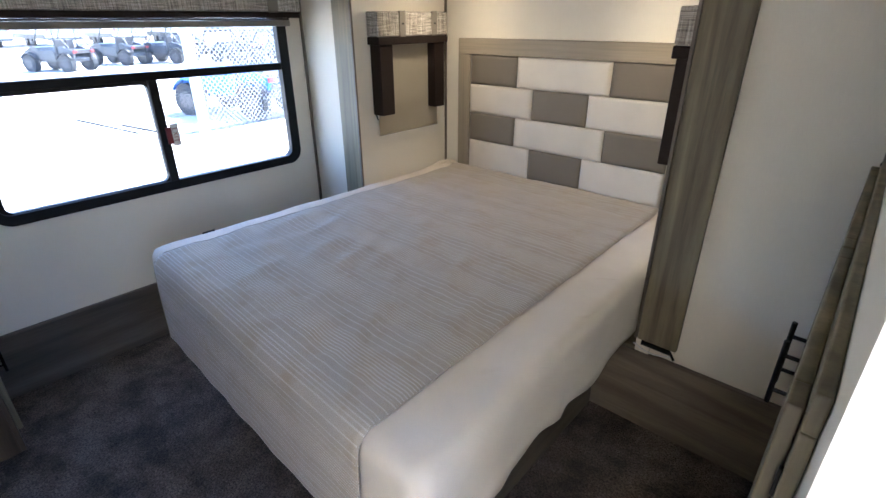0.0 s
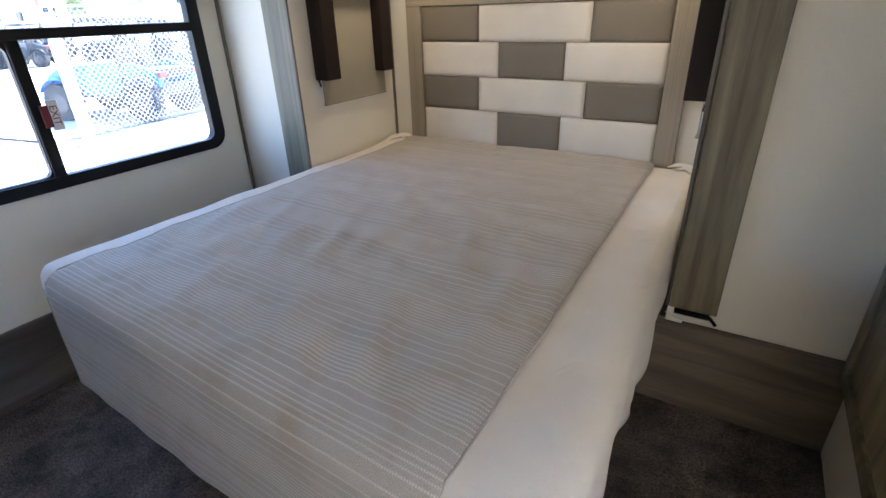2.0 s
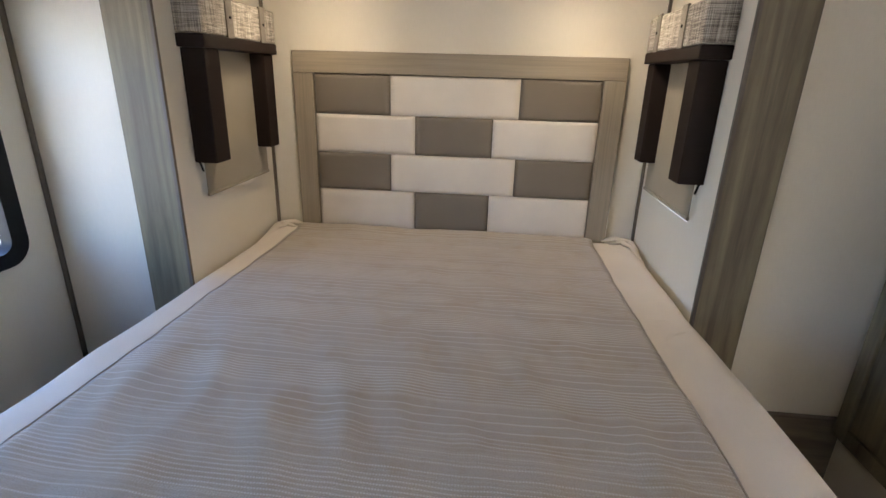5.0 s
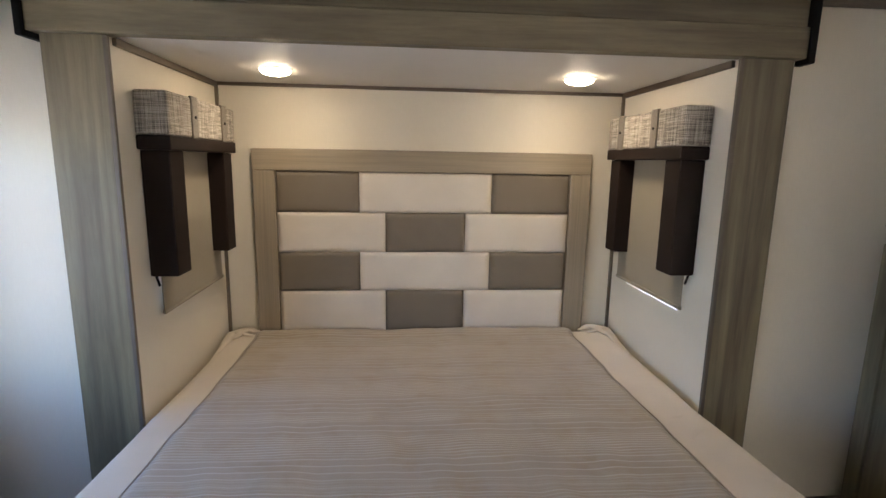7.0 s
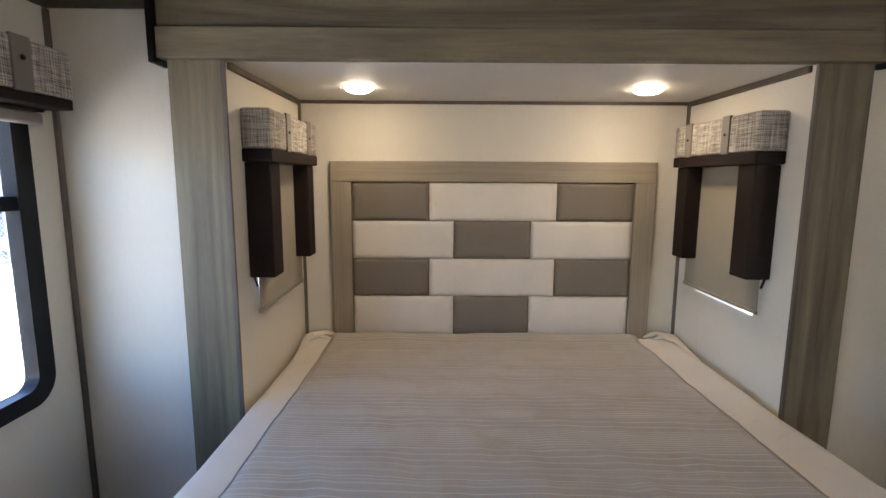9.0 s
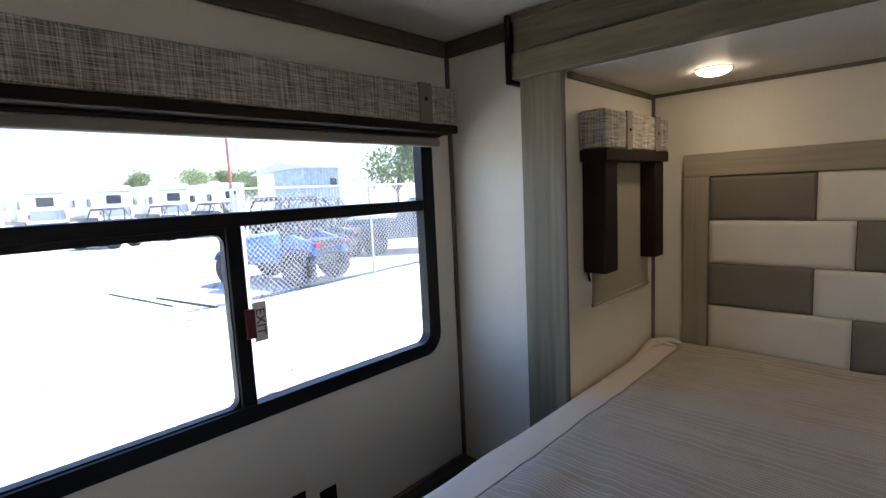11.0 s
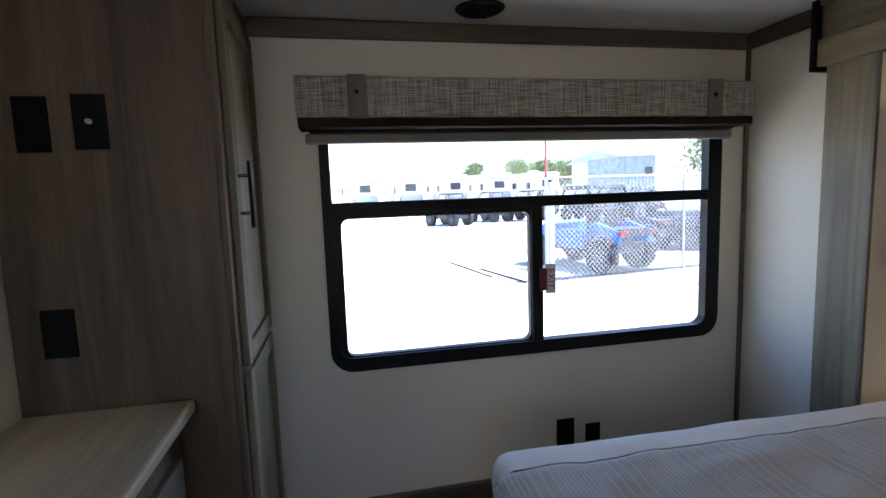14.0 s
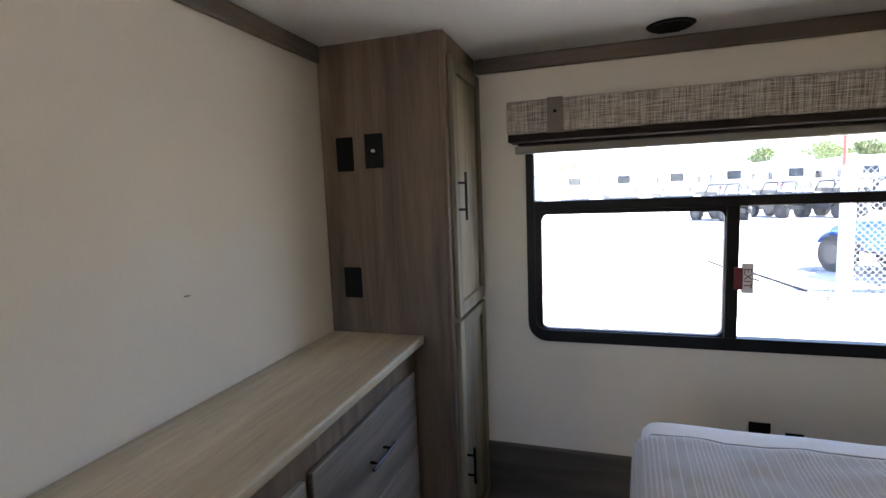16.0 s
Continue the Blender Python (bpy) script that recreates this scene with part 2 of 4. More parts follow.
WALL = wall_panel("pale_wall_panel", (0.72, 0.66, 0.545))
CEIL = wall_panel("ceiling_vinyl", (0.62, 0.6, 0.57))
WOOD_V = wood("weathered_oak_upright", (0.26, 0.215, 0.13), (0.072, 0.058, 0.034), "z")
WOOD_X = wood("weathered_oak_across", (0.26, 0.215, 0.13), (0.072, 0.058, 0.034), "x")
WOOD_Y = wood("weathered_oak_along", (0.26, 0.215, 0.13), (0.072, 0.058, 0.034), "y")
CAB_V = wood("cabinet_oak_upright", (0.255, 0.172, 0.105), (0.062, 0.041, 0.025), "z")
CAB_X = wood("cabinet_oak_across", (0.3, 0.25, 0.19), (0.13, 0.1, 0.075), "x")
TOP_X = wood("dresser_top_laminate", (0.66, 0.55, 0.375), (0.5, 0.405, 0.265), "x", 0.4)
TRIM_X = wood("dark_trim_across", (0.16, 0.125, 0.092), (0.07, 0.053, 0.038), "x")
TRIM_Y = wood("dark_trim_along", (0.16, 0.125, 0.092), (0.07, 0.053, 0.038), "y")
TRIM_Z = wood("dark_trim_upright", (0.2, 0.165, 0.125), (0.09, 0.07, 0.052), "z")
BASE_X = wood("kick_board_across", (0.25, 0.2, 0.142), (0.1, 0.078, 0.053), "x")
BASE_Y = wood("kick_board_along", (0.2, 0.165, 0.125), (0.085, 0.068, 0.05), "y")
TAUPE = faint_grain("taupe_headboard_frame", (0.3, 0.248, 0.178), "x")
TAUPE_Z = faint_grain("taupe_headboard_side", (0.3, 0.248, 0.178), "z")
HB_DARK = cloth("taupe_vinyl", (0.172, 0.14, 0.1), 0.6, 700, 0.1)
HB_PALE = cloth("cream_vinyl", (0.68, 0.61, 0.515), 0.6, 700, 0.1)
ESPRESSO = plain("espresso_vinyl", (0.021, 0.013, 0.0105), 0.65, spec=0.15)
TWEED = tweed("tweed_valance_cloth")
STRAP = cloth("taupe_strap", (0.17, 0.145, 0.115), 0.8)
SHADE = cloth("roller_shade_cloth", (0.31, 0.265, 0.19), 0.9, 900, 0.1)
SPREAD = cloth("cream_mattress_cover", (0.72, 0.63, 0.5), 0.85, 600, 2.6)
RUNNER = runner_mat()
CARPET = carpet_mat()
BLACK = plain("black_plastic", (0.008, 0.0075, 0.0075), 0.5, spec=0.12)
BLACK_FRAME = plain("black_window_frame", (0.009, 0.008, 0.008), 0.5, spec=0.2)
HANDLE = plain("black_metal_pull", (0.015, 0.015, 0.017), 0.25, 0.6)
SCREW = plain("screw_metal", (0.5, 0.5, 0.5), 0.3, 1.0)
GLASS = glass_mat()
GLOW = glow_mat("lamp_lens", (1.0, 0.82, 0.56), 6.5)
LAMP_RIM = plain("lamp_rim", (0.6, 0.57, 0.5), 0.4)
RED = plain("red_latch", (0.16, 0.008, 0.015), 0.5)
LABEL = plain("white_sticker", (0.75, 0.74, 0.72), 0.5)
GROUND = ground_mat()
DARK = plain("dark_void", (0.008, 0.008, 0.008), 0.8, spec=0.2)


# ---- building helpers ----
def thing(name, label, category, group="", kind="", at=(0, 0, 0)):
    e = new(name)
    e.empty_display_size = 0.05
    e.location = at
    return tagged(e, label, category, group, kind)


def part(name, bm, material, parent=None, label="", smooth=False, bevel=0.0):
    if bevel:
        bmesh.ops.bevel(bm, geom=list(bm.edges), offset=bevel, segments=2, profile=0.5, affect="EDGES", clamp_overlap=True)
    me = bpy.data.meshes.new(name)
    bm.to_mesh(me)
    bm.free()
    me.materials.append(material)
    if smooth:
        for p in me.polygons:
            p.use_smooth = True
    ob = new(name, me)
    if parent is not None:
        ob.parent = parent
        if parent.type == "EMPTY":
            ob.matrix_parent_inverse = Matrix.Translation(-parent.location)
    if label:
        tagged(ob, label)
    return ob


def box(x0, x1, y0, y1, z0, z1, bm=None):
    bm = bm or bmesh.new()
    m = Matrix.LocRotScale(((x0 + x1) / 2, (y0 + y1) / 2, (z0 + z1) / 2), None, (abs(x1 - x0), abs(y1 - y0), abs(z1 - z0)))
    bmesh.ops.create_cube(bm, size=1.0, matrix=m)
    return bm


def tube(bm, a, b, r, seg=10, r2=None):
    a, b = Vector(a), Vector(b)
    d = b - a
    m = Matrix.Translation((a + b) / 2) @ d.to_track_quat("Z", "Y").to_matrix().to_4x4()
    bmesh.ops.create_cone(bm, cap_ends=True, segments=seg, radius1=r, radius2=r if r2 is None else r2, depth=d.length, matrix=m)
    return bm


def structure(name, bm, material, label, category="wall", bevel=0.0):
    return tagged(part(name, bm, material, bevel=bevel), label, category, kind="structure")


def rounded_loop(u0, u1, v0, v1, r, seg=6):
    pts = []
    for cu, cv, a0 in ((u1 - r, v1 - r, 0), (u0 + r, v1 - r, 90), (u0 + r, v0 + r, 180), (u1 - r, v0 + r, 270)):
        for k in range(seg + 1):
            a = radians(a0 + 90 * k / seg)
            pts.append((cu + r * math.cos(a), cv + r * math.sin(a)))
    return pts


def ring_frame(outer, inner, d0, d1, to_world):
    """A frame between two loops of equal length, from depth d0 to d1."""
    bm = bmesh.new()
    rows = [[bm.verts.new(to_world(u, v, d)) for u, v in loop] for loop, d in ((outer, d0), (outer, d1), (inner, d1), (inner, d0))]
    n = len(outer)
    for a in range(4):
        p, q = rows[a], rows[(a + 1) % 4]
        for k in range(n):
            bm.faces.new((p[k], p[(k + 1) % n], q[(k + 1) % n], q[k]))
    bmesh.ops.recalc_face_normals(bm, faces=bm.faces)
    return bm


def padded(x0, x1, z0, z1, y_back, y_front, puff, nx=26, nz=16):
    """An upholstered pad facing -y: its face swells towards the middle."""
    bm = bmesh.new()
    grid = []
    for j in range(nz + 1):
        row = []
        for i in range(nx + 1):
            u, v = i / nx, j / nz
            e = min(1, 12 * min(u, 1 - u) * (x1 - x0) / 0.2, 12 * min(v, 1 - v))
            y = y_front - puff * math.sqrt(max(0, 1 - (1 - e) ** 2)) - 0.002 * noise.noise((u * 5 + x0 * 9, v * 3 + z0 * 7, 1))
            row.append(bm.verts.new((x0 + u * (x1 - x0), y, z0 + v * (z1 - z0))))
        grid.append(row)
    for j in range(nz):
        for i in range(nx):
            bm.faces.new((grid[j][i], grid[j][i + 1], grid[j + 1][i + 1], grid[j + 1][i]))
    rim = [grid[0][i] for i in range(nx + 1)] + [grid[j][nx] for j in range(1, nz + 1)] + [grid[nz][i] for i in range(nx - 1, -1, -1)] + [grid[j][0] for j in range(nz - 1, 0, -1)]
    back = [bm.verts.new((v.co.x, y_back, v.co.z)) for v in rim]
    for k in range(len(rim)):
        n = (k + 1) % len(rim)
        bm.faces.new((rim[k], back[k], back[n], rim[n]))
    bm.faces.new(back)
    bmesh.ops.recalc_face_normals(bm, faces=bm.faces)
    return bm


# ---- the room ----
XL, XR, YB, YF, ZC = -1.47, 1.505, -3.22, -0.745, 2.125   # window wall, right wall, dresser wall, slide wall, ceiling
AX, AY, AZ = 0.905, 0.02, 1.9                            # slide-out alcove: half width, back wall, ceiling
DOOR_Y = -2.22                                            # the doorway in the right wall begins here
T = 0.06
YL = YF + 0.032   # the narrow panel beside the window lies a little deeper

structure("floor", box(XL - T, XR + 1.5, YB - T, YF + 0.04, -0.05, 0.0), CARPET, "matted grey-brown carpet floor", "floor")
bm = box(XL - T, XR + 0.12, YB - T, YF + T, ZC, ZC + 0.05)
# unseen gap added in the hall ceiling, so sun and sky brighten the room
box(XR + 0.66, XR + 1.5, YB - T, DOOR_Y + 0.16, ZC, ZC + 0.05, bm)
structure("ceiling", bm, CEIL, "off-white vinyl ceiling", "ceiling")

# window wall with its opening
WY0, WY1, WZ0, WZ1 = -2.484, -0.84, 0.86, 1.775
bm = box(XL - 0.028, XL, YB - T, WY0 + 0.03, 0, ZC)
box(XL - 0.028, XL, WY1 - 0.03, YF + T, 0, ZC, bm)
box(XL - 0.028, XL, WY0 + 0.03, WY1 - 0.03, 0, WZ0 + 0.03, bm)
box(XL - 0.028, XL, WY0 + 0.03, WY1 - 0.03, WZ1 - 0.03, ZC, bm)
structure("wall_window", bm, WALL, "off-white panel wall with a wide black-framed window")

structure("wall_dresser", box(XL, XR + 1.5, YB - T, YB, 0, ZC), WALL, "plain cream panel wall above the dresser")

# right wall with the doorway the walk starts in
bm = box(XR, XR + T, DOOR_Y, YF + T, 0, ZC)
box(XR, XR + T, YB, DOOR_Y, 2.0, ZC, bm)
structure("wall_right", bm, WALL, "off-white panel wall beside the doorway")
bm = box(XR + T, XR + 1.5, DOOR_Y + 0.1, DOOR_Y + 0.16, 0, ZC)
# end wall open from 1.15 to 1.95: another unseen opening added for daylight
box(XR + 1.44, XR + 1.5, YB, DOOR_Y + 0.1, 0, 1.15, bm)
box(XR + 1.44, XR + 1.5, YB, DOOR_Y + 0.1, 1.95, ZC, bm)
structure("wall_hall", bm, WALL, "plain off-white hall walls with an added daylight opening at the end")

# wall round the slide-out
bm = box(XL, -AX - 0.06, YL, YF + T, 0, ZC)
structure("wall_slide_left", bm, WALL, "narrow off-white wall panel beside the window")
structure("wall_slide_right", box(AX + 0.06, XR, YF, YF + T, 0, ZC), WALL, "off-white wall panel beside the bed slide-out")
structure("wall_slide_header", box(-AX - 0.06, AX + 0.06, YF, YF + T, AZ + 0.02, ZC), WALL, "wall above the bed slide-out")
structure("wall_slide_sill", box(-AX - 0.06, AX + 0.06, YF + 0.02, YF + T, 0, 0.36), BASE_X, "dark wood board under the slide-out")

# alcove of the slide-out: floor, back, sides with a window each, ceiling
structure("alcove_floor", box(-AX - T, AX + T, YF, AY + T, 0.36, 0.40), WOOD_X, "raised wood floor of the slide-out", "floor")
structure("alcove_back", box(-AX - T, AX + T, AY, AY + T, 0.40, AZ + 0.1), WALL, "off-white wall behind the headboard")
structure("alcove_ceiling", box(-AX - T, AX + T, YF, AY, AZ, AZ + 0.06), CEIL, "white ceiling of the bed slide-out", "ceiling")
for side, nm in ((-1, "left"), (1, "right")):
    SW = (-0.57, -0.15, 1.1 if side < 0 else 1.053, 1.6)
    xa, xb = sorted((side * AX, side * (AX + T)))
    bm = box(xa, xb, YF - 0.02, SW[0], 0.40, AZ)
    box(xa, xb, SW[1], AY, 0.40, AZ, bm)
    box(xa, xb, SW[0], SW[1], 0.40, SW[2], bm)
    box(xa, xb, SW[0], SW[1], SW[3], AZ, bm)
    structure("alcove_wall_" + nm, bm, WALL, "off-white slide-out side wall with a small window")
    win = thing("window_2" if side < 0 else "window_3", "small window in the slide-out behind a lowered shade", "window", kind="structure", at=(side * 0.93, -0.36, 1.1))
    conv = lambda u, v, d, s=side: (s * d, u, v)
    part("window_frame", ring_frame(rounded_loop(SW[0] - 0.01, SW[1] + 0.01, SW[2] - 0.01, SW[3] + 0.01, 0.02), rounded_loop(SW[0] + 0.012, SW[1] - 0.012, SW[2] + 0.012, SW[3] - 0.012, 0.02), AX + 0.02, AX + T + 0.012, conv), BLACK_FRAME, win)
    pane = part("pane", box(*sorted((side * 0.938, side * 0.943)), SW[0] + 0.005, SW[1] - 0.005, SW[2] + 0.005, SW[3] - 0.005), GLASS, win)
    pane.visible_shadow = False

# trims
CR = 0.065
def crown(name, x0, x1, y0, y1, mat):
    bm = box(x0, x1, y0, y1, ZC - CR, ZC)
    structure(name, bm, mat, "dark wood crown moulding under the ceiling", "trim", 0.008)
crown("crown_trim_window", XL, XL + 0.022, -2.70, YL - 0.025, TRIM_Y)
crown("crown_trim_dresser", -0.993, XR, YB, YB + 0.022, TRIM_X)
crown("crown_trim_slide_left", XL, -1.112, YL - 0.022, YL, TRIM_X)
crown("crown_trim_slide_right", 1.112, XR, YF - 0.022, YF, TRIM_X)
crown("crown_trim_right", XR - 0.022, XR, YB + 0.025, YF - 0.025, TRIM_Y)
structure("corner_trim_left", box(XL, XL + 0.016, YL - 0.016, YL, 0.335, ZC - CR), TRIM_Z, "narrow brown corner trim", "trim", 0.004)
structure("corner_trim_right", box(XR - 0.014, XR, YF - 0.014, YF, 1.39, ZC - CR), TRIM_Z, "narrow brown corner trim", "trim", 0.004)
BB = 0.335
structure("baseboard_window", box(XL, XL + 0.014, -2.70, YL, 0, BB), BASE_Y, "tall dark wood kick board under the window wall", "baseboard")
structure("baseboard_window_cap", box(XL, XL + 0.02, -2.70, YL - 0.02, BB, BB + 0.012), TRIM_Y, "thin strip capping the kick board", "trim", 0.003)
structure("baseboard_slide_right", box(0.70, XR, YF - 0.014, YF, 0, 0.389), BASE_X, "tall grey-brown wood kick board beside the bed", "baseboard")
structure("baseboard_slide_left", box(XL + 0.014, -0.70, YL - 0.014, YL, 0, BB), BASE_X, "tall dark wood kick board beside the bed", "baseboard")
structure("baseboard_slide_cap", box(0.92, XR, YF - 0.02, YF, 0.389, 0.401), TRIM_X, "thin strip capping the kick board", "trim", 0.003)
for side, nm in ((-1, "left"), (1, "right")):
    a, b = sorted((side * AX, side * (AX - 0.012)))
    structure("alcove_corner_trim_" + nm, box(a, b, AY - 0.012, AY, 0.6, AZ), TRIM_Z, "thin brown corner trim", "trim")
    a, b = sorted((side * AX, side * (AX - 0.014)))
    structure("alcove_top_trim_" + nm, box(a, b, YF + 0.002, AY - 0.014, AZ - 0.022, AZ), TRIM_Y, "thin brown trim under the slide-out ceiling", "trim", 0.003)
structure("alcove_top_trim_back", box(-AX, AX, AY - 0.01, AY, AZ - 0.014, AZ), TRIM_X, "thin brown trim under the slide-out ceiling", "trim")

# slide-out surround: posts, fascia, brackets, seal
surround = thing("slide_surround", "weathered grey oak surround framing the bed slide-out", "door frame", kind="structure", at=(0, YF, 0.42))
for side in (-1, 1):
    xa, xb = sorted((side * (AX + 0.005), side * 1.072))
    part("post", box(xa, xb, YF - 0.028, (YL if side < 0 else YF) - 0.002, 0.465, 1.915), WOOD_V, surround, bevel=0.003)
    xa, xb = sorted((side * (AX - 0.008), side * (AX + 0.0045)))
    part("edge_strip", box(xa, xb, YF - 0.034, YF - 0.021, 0.47, AZ - 0.002), TRIM_Z, surround, "narrow brown edge strip", bevel=0.002)
    xa, xb = sorted((side * 1.091, side * 1.111))
    bm = box(xa, xb, YF - 0.06, (YL if side < 0 else YF) - 0.001, 1.885, ZC - 0.005)
    part("bracket", bm, BLACK, surround, "black plastic end cap", bevel=0.004)
    bm = bmesh.new()
    tube(bm, (side * 0.93, YF - 0.022, 0.452), (side * 1.05, YF - 0.022, 0.452), 0.012)
    tube(bm, (side * 1.05, YF - 0.022, 0.452), (side * 1.075, YF - 0.045, 0.438), 0.006)
    cord = bmesh.new()
    for a in range(10):
        u, v = a / 10, (a + 1) / 10
        tube(cord, (side * (0.9 + 0.16 * u), YF - 0.03 - 0.02 * math.sin(3.1 * u), 0.44 - 0.008 * math.sin(3.1 * u)), (side * (0.9 + 0.16 * v), YF - 0.03 - 0.02 * math.sin(3.1 * v), 0.44 - 0.008 * math.sin(3.1 * v)), 0.0035, 6)
    part("cord", cord, LABEL, surround, "thin white cord")
    part("wiper_seal", bm, BLACK, surround, "black rubber wiper seal", smooth=True)
part("lower_board", box(-1.0915, 1.0915, YF - 0.05, YF - 0.002, 1.9, 1.99), WOOD_X, surround, bevel=0.004)
part("upper_board", box(-1.0915, 1.0915, YF - 0.036, YF - 0.002, 1.992, ZC - 0.004), WOOD_X, surround, bevel=0.003)
part("crown", box(-1.09, 1.09, YF - 0.048, YF - 0.037, ZC - 0.03, ZC - 0.003), TRIM_X, surround, bevel=0.003)

# ---- lamps in the slide-out ceiling ----
def puck_light(x, y):
    e = thing("ceiling_light", "round warm-white puck light set in the ceiling", "ceiling light", "slide-out ceiling lights", at=(x, y, AZ))
    bm = bmesh.new()
    tube(bm, (x, y, AZ - 0.004), (x, y, AZ), 0.056, 32, 0.058)
    part("rim", bm, LAMP_RIM, e, smooth=False)
    bm = bmesh.new()
    bmesh.ops.create_uvsphere(bm, u_segments=28, v_segments=12, radius=1.0, matrix=Matrix.LocRotScale((x, y, AZ - 0.003), None, (0.055, 0.055, 0.021)))
    part("lens", bm, GLOW, e, "glowing domed lens", smooth=True)
    la = bpy.data.lights.new("ceiling_light_bulb", "SPOT")
    la.spot_size, la.spot_blend = radians(165), 1.0
    la.energy, la.color, la.shadow_soft_size = 0.225, (1.0, 0.84, 0.62), 0.05
    lo = new("bulb", la)
    lo.parent = e
    lo.matrix_parent_inverse = Matrix.Translation(-e.location)
    lo.location = (x, y, AZ - 0.045)

for x in (-0.567, 0.565):
    puck_light(x, -0.33)

# ---- headboard ----
hb = thing("headboard", "taupe framed headboard with padded cream and taupe blocks", "headboard", at=(0, 0, 0.7))
HF = -0.018
part("frame_top", box(-0.76, 0.76, HF, AY - 0.001, 1.53, 1.626), TAUPE, hb, bevel=0.004)
for a, b in ((-0.76, -0.664), (0.664, 0.76)):
    part("frame_side", box(a, b, HF, AY - 0.001, 0.68, 1.53), TAUPE_Z, hb, bevel=0.004)
part("backing", box(-0.664, 0.664, 0.008, AY - 0.001, 0.68, 1.53), DARK, hb)
rows_a, rows_b = (-0.662, -0.3, 0.3, 0.662), (-0.662, -0.182, 0.182, 0.662)
for r in range(4):
    zt, xs = 1.528 - 0.181 * r, rows_a if r % 2 == 0 else rows_b
    for k in range(3):
        dark = (k != 1) if r % 2 == 0 else (k == 1)
        part("pad", padded(xs[k] + 0.0015, xs[k + 1] - 0.0015, 0.69 if r == 3 else zt - 0.179, zt, 0.007, -0.008, 0.006), HB_DARK if dark else HB_PALE, hb, "taupe padded block" if dark else "cream padded block", smooth=True)

# ---- bed ----
MX0, MX1, MY0, MY1 = -0.893, 0.888, -2.03, -0.005
def bed_top(x, y):
    """Height of the bed's upper surface: a little crowned, lower at the foot, with soft creases."""
    z = 0.79 - 0.002 * (y / 2.04) + 0.006 * noise.noise((x * 2.3, y * 2.0, 3)) + 0.004 * noise.noise((x * 7, y * 6, 8))
    return z

def skew(x, y):
    """The mattress sits a little askew and spreads towards the foot."""
    f = min(1.0, max(0.0, (-y - 0.75) / 1.2))
    return (x * (1 + 0.028 * f), y * (1.03 + 0.022 * x / 0.9))

def roll(d, r):
    """Drop of a rounded edge at distance d inside it."""
    return 0.0 if d >= r else r - math.sqrt(max(0.0, r * r - (r - d) ** 2))

HEM = cloth("hem_thread", (0.4, 0.34, 0.26), 0.9)
bed = thing("bed", "made king bed with a cream fitted cover", "bed", at=(0, -1.0, 0.0))
def mattress_cover():
    bm = bmesh.new()
    n, rings = 240, []
    def around(inset, k):
        # point k of a rounded rectangle drawn in by inset
        r = max(0.012, 0.05 - inset)
        x0, x1, y0, y1 = MX0 + inset, MX1 - inset, MY0 + inset, MY1 - inset
        w, h = x1 - x0, y1 - y0
        s = (k / n) * 2 * (w + h)
        if s < w: p = [x0 + s, y0]
        elif s < w + h: p = [x1, y0 + s - w]
        elif s < 2 * w + h: p = [x1 - (s - w - h), y1]
        else: p = [x0, y1 - (s - 2 * w - h)]
        c = Vector((min(max(p[0], x0 + r), x1 - r), min(max(p[1], y0 + r), y1 - r)))
        q = Vector(p) - c
        if q.length > r: q = q.normalized() * r
        return c + q if (c - Vector(p)).length > 1e-6 else Vector(p)
    R = 0.05
    prof = [(0.03, 0.475), (0.004, 0.48)] + [(0.0 + 0.004 * math.sin(3.1 * j / 6), 0.49 + 0.225 * j / 6) for j in range(1, 7)]
    prof += [(R * (1 - math.cos(a)), None) for a in (0.3, 0.6, 0.9, 1.2, 1.5)]
    prof += [(R + (0.86 - R) * (j / 22) ** 1.1, None) for j in range(1, 23)]
    for inset, z in prof:
        ring = []
        for k in range(n):
            p = around(inset, k)
            if z is None:
                zz = bed_top(p.x, p.y) - roll(inset, R)
                out = 0.0
            else:
                zz = z
                out = 0.016 * noise.noise((p.x * 4, p.y * 4 + z * 5, z * 3)) * (1.2 - z) + 0.02 * max(0.0, 0.35 - abs(noise.noise((p.x * 6, p.y * 6 - z * 7, z * 3 + 2))))
                out += 0.011 * math.sin(p.y * 19 + 7 * z + 3 * noise.noise((p.y * 3, z * 2, 4))) * max(0, 0.72 - z) * 3
                zz += 0.006 * noise.noise((p.x * 2.2, p.y * 2.2, 5)) if z < 0.5 else 0
            dirn = Vector((1 if p.x > MX1 - 0.09 else -1 if p.x < MX0 + 0.09 else 0, -1 if p.y < MY0 + 0.09 else 0))
            if dirn.length: p = p + dirn.normalized() * out
            ring.append(bm.verts.new((*skew(p.x, p.y), zz)))
        rings.append(ring)
    for a, b in zip(rings, rings[1:]):
        for k in range(n):
            bm.faces.new((a[k], a[(k + 1) % n], b[(k + 1) % n], b[k]))
    bm.faces.new(rings[-1])
    bmesh.ops.recalc_face_normals(bm, faces=bm.faces)
    return bm
part("cover", mattress_cover(), SPREAD, bed, "cream fitted mattress cover", smooth=True)
part("mattress", box(MX0 + 0.05, MX1 - 0.05, MY0 + 0.05, MY1 - 0.02, 0.4, 0.72), SPREAD, bed, bevel=0.02)
part("platform", box(-0.86, 0.82, -1.98, -0.01, 0.402, 0.44), BASE_X, bed)
part("base", box(-0.72, 0.74, -1.62, YF - 0.018, 0.0, 0.402), BASE_Y, bed, "dark wood bed base")

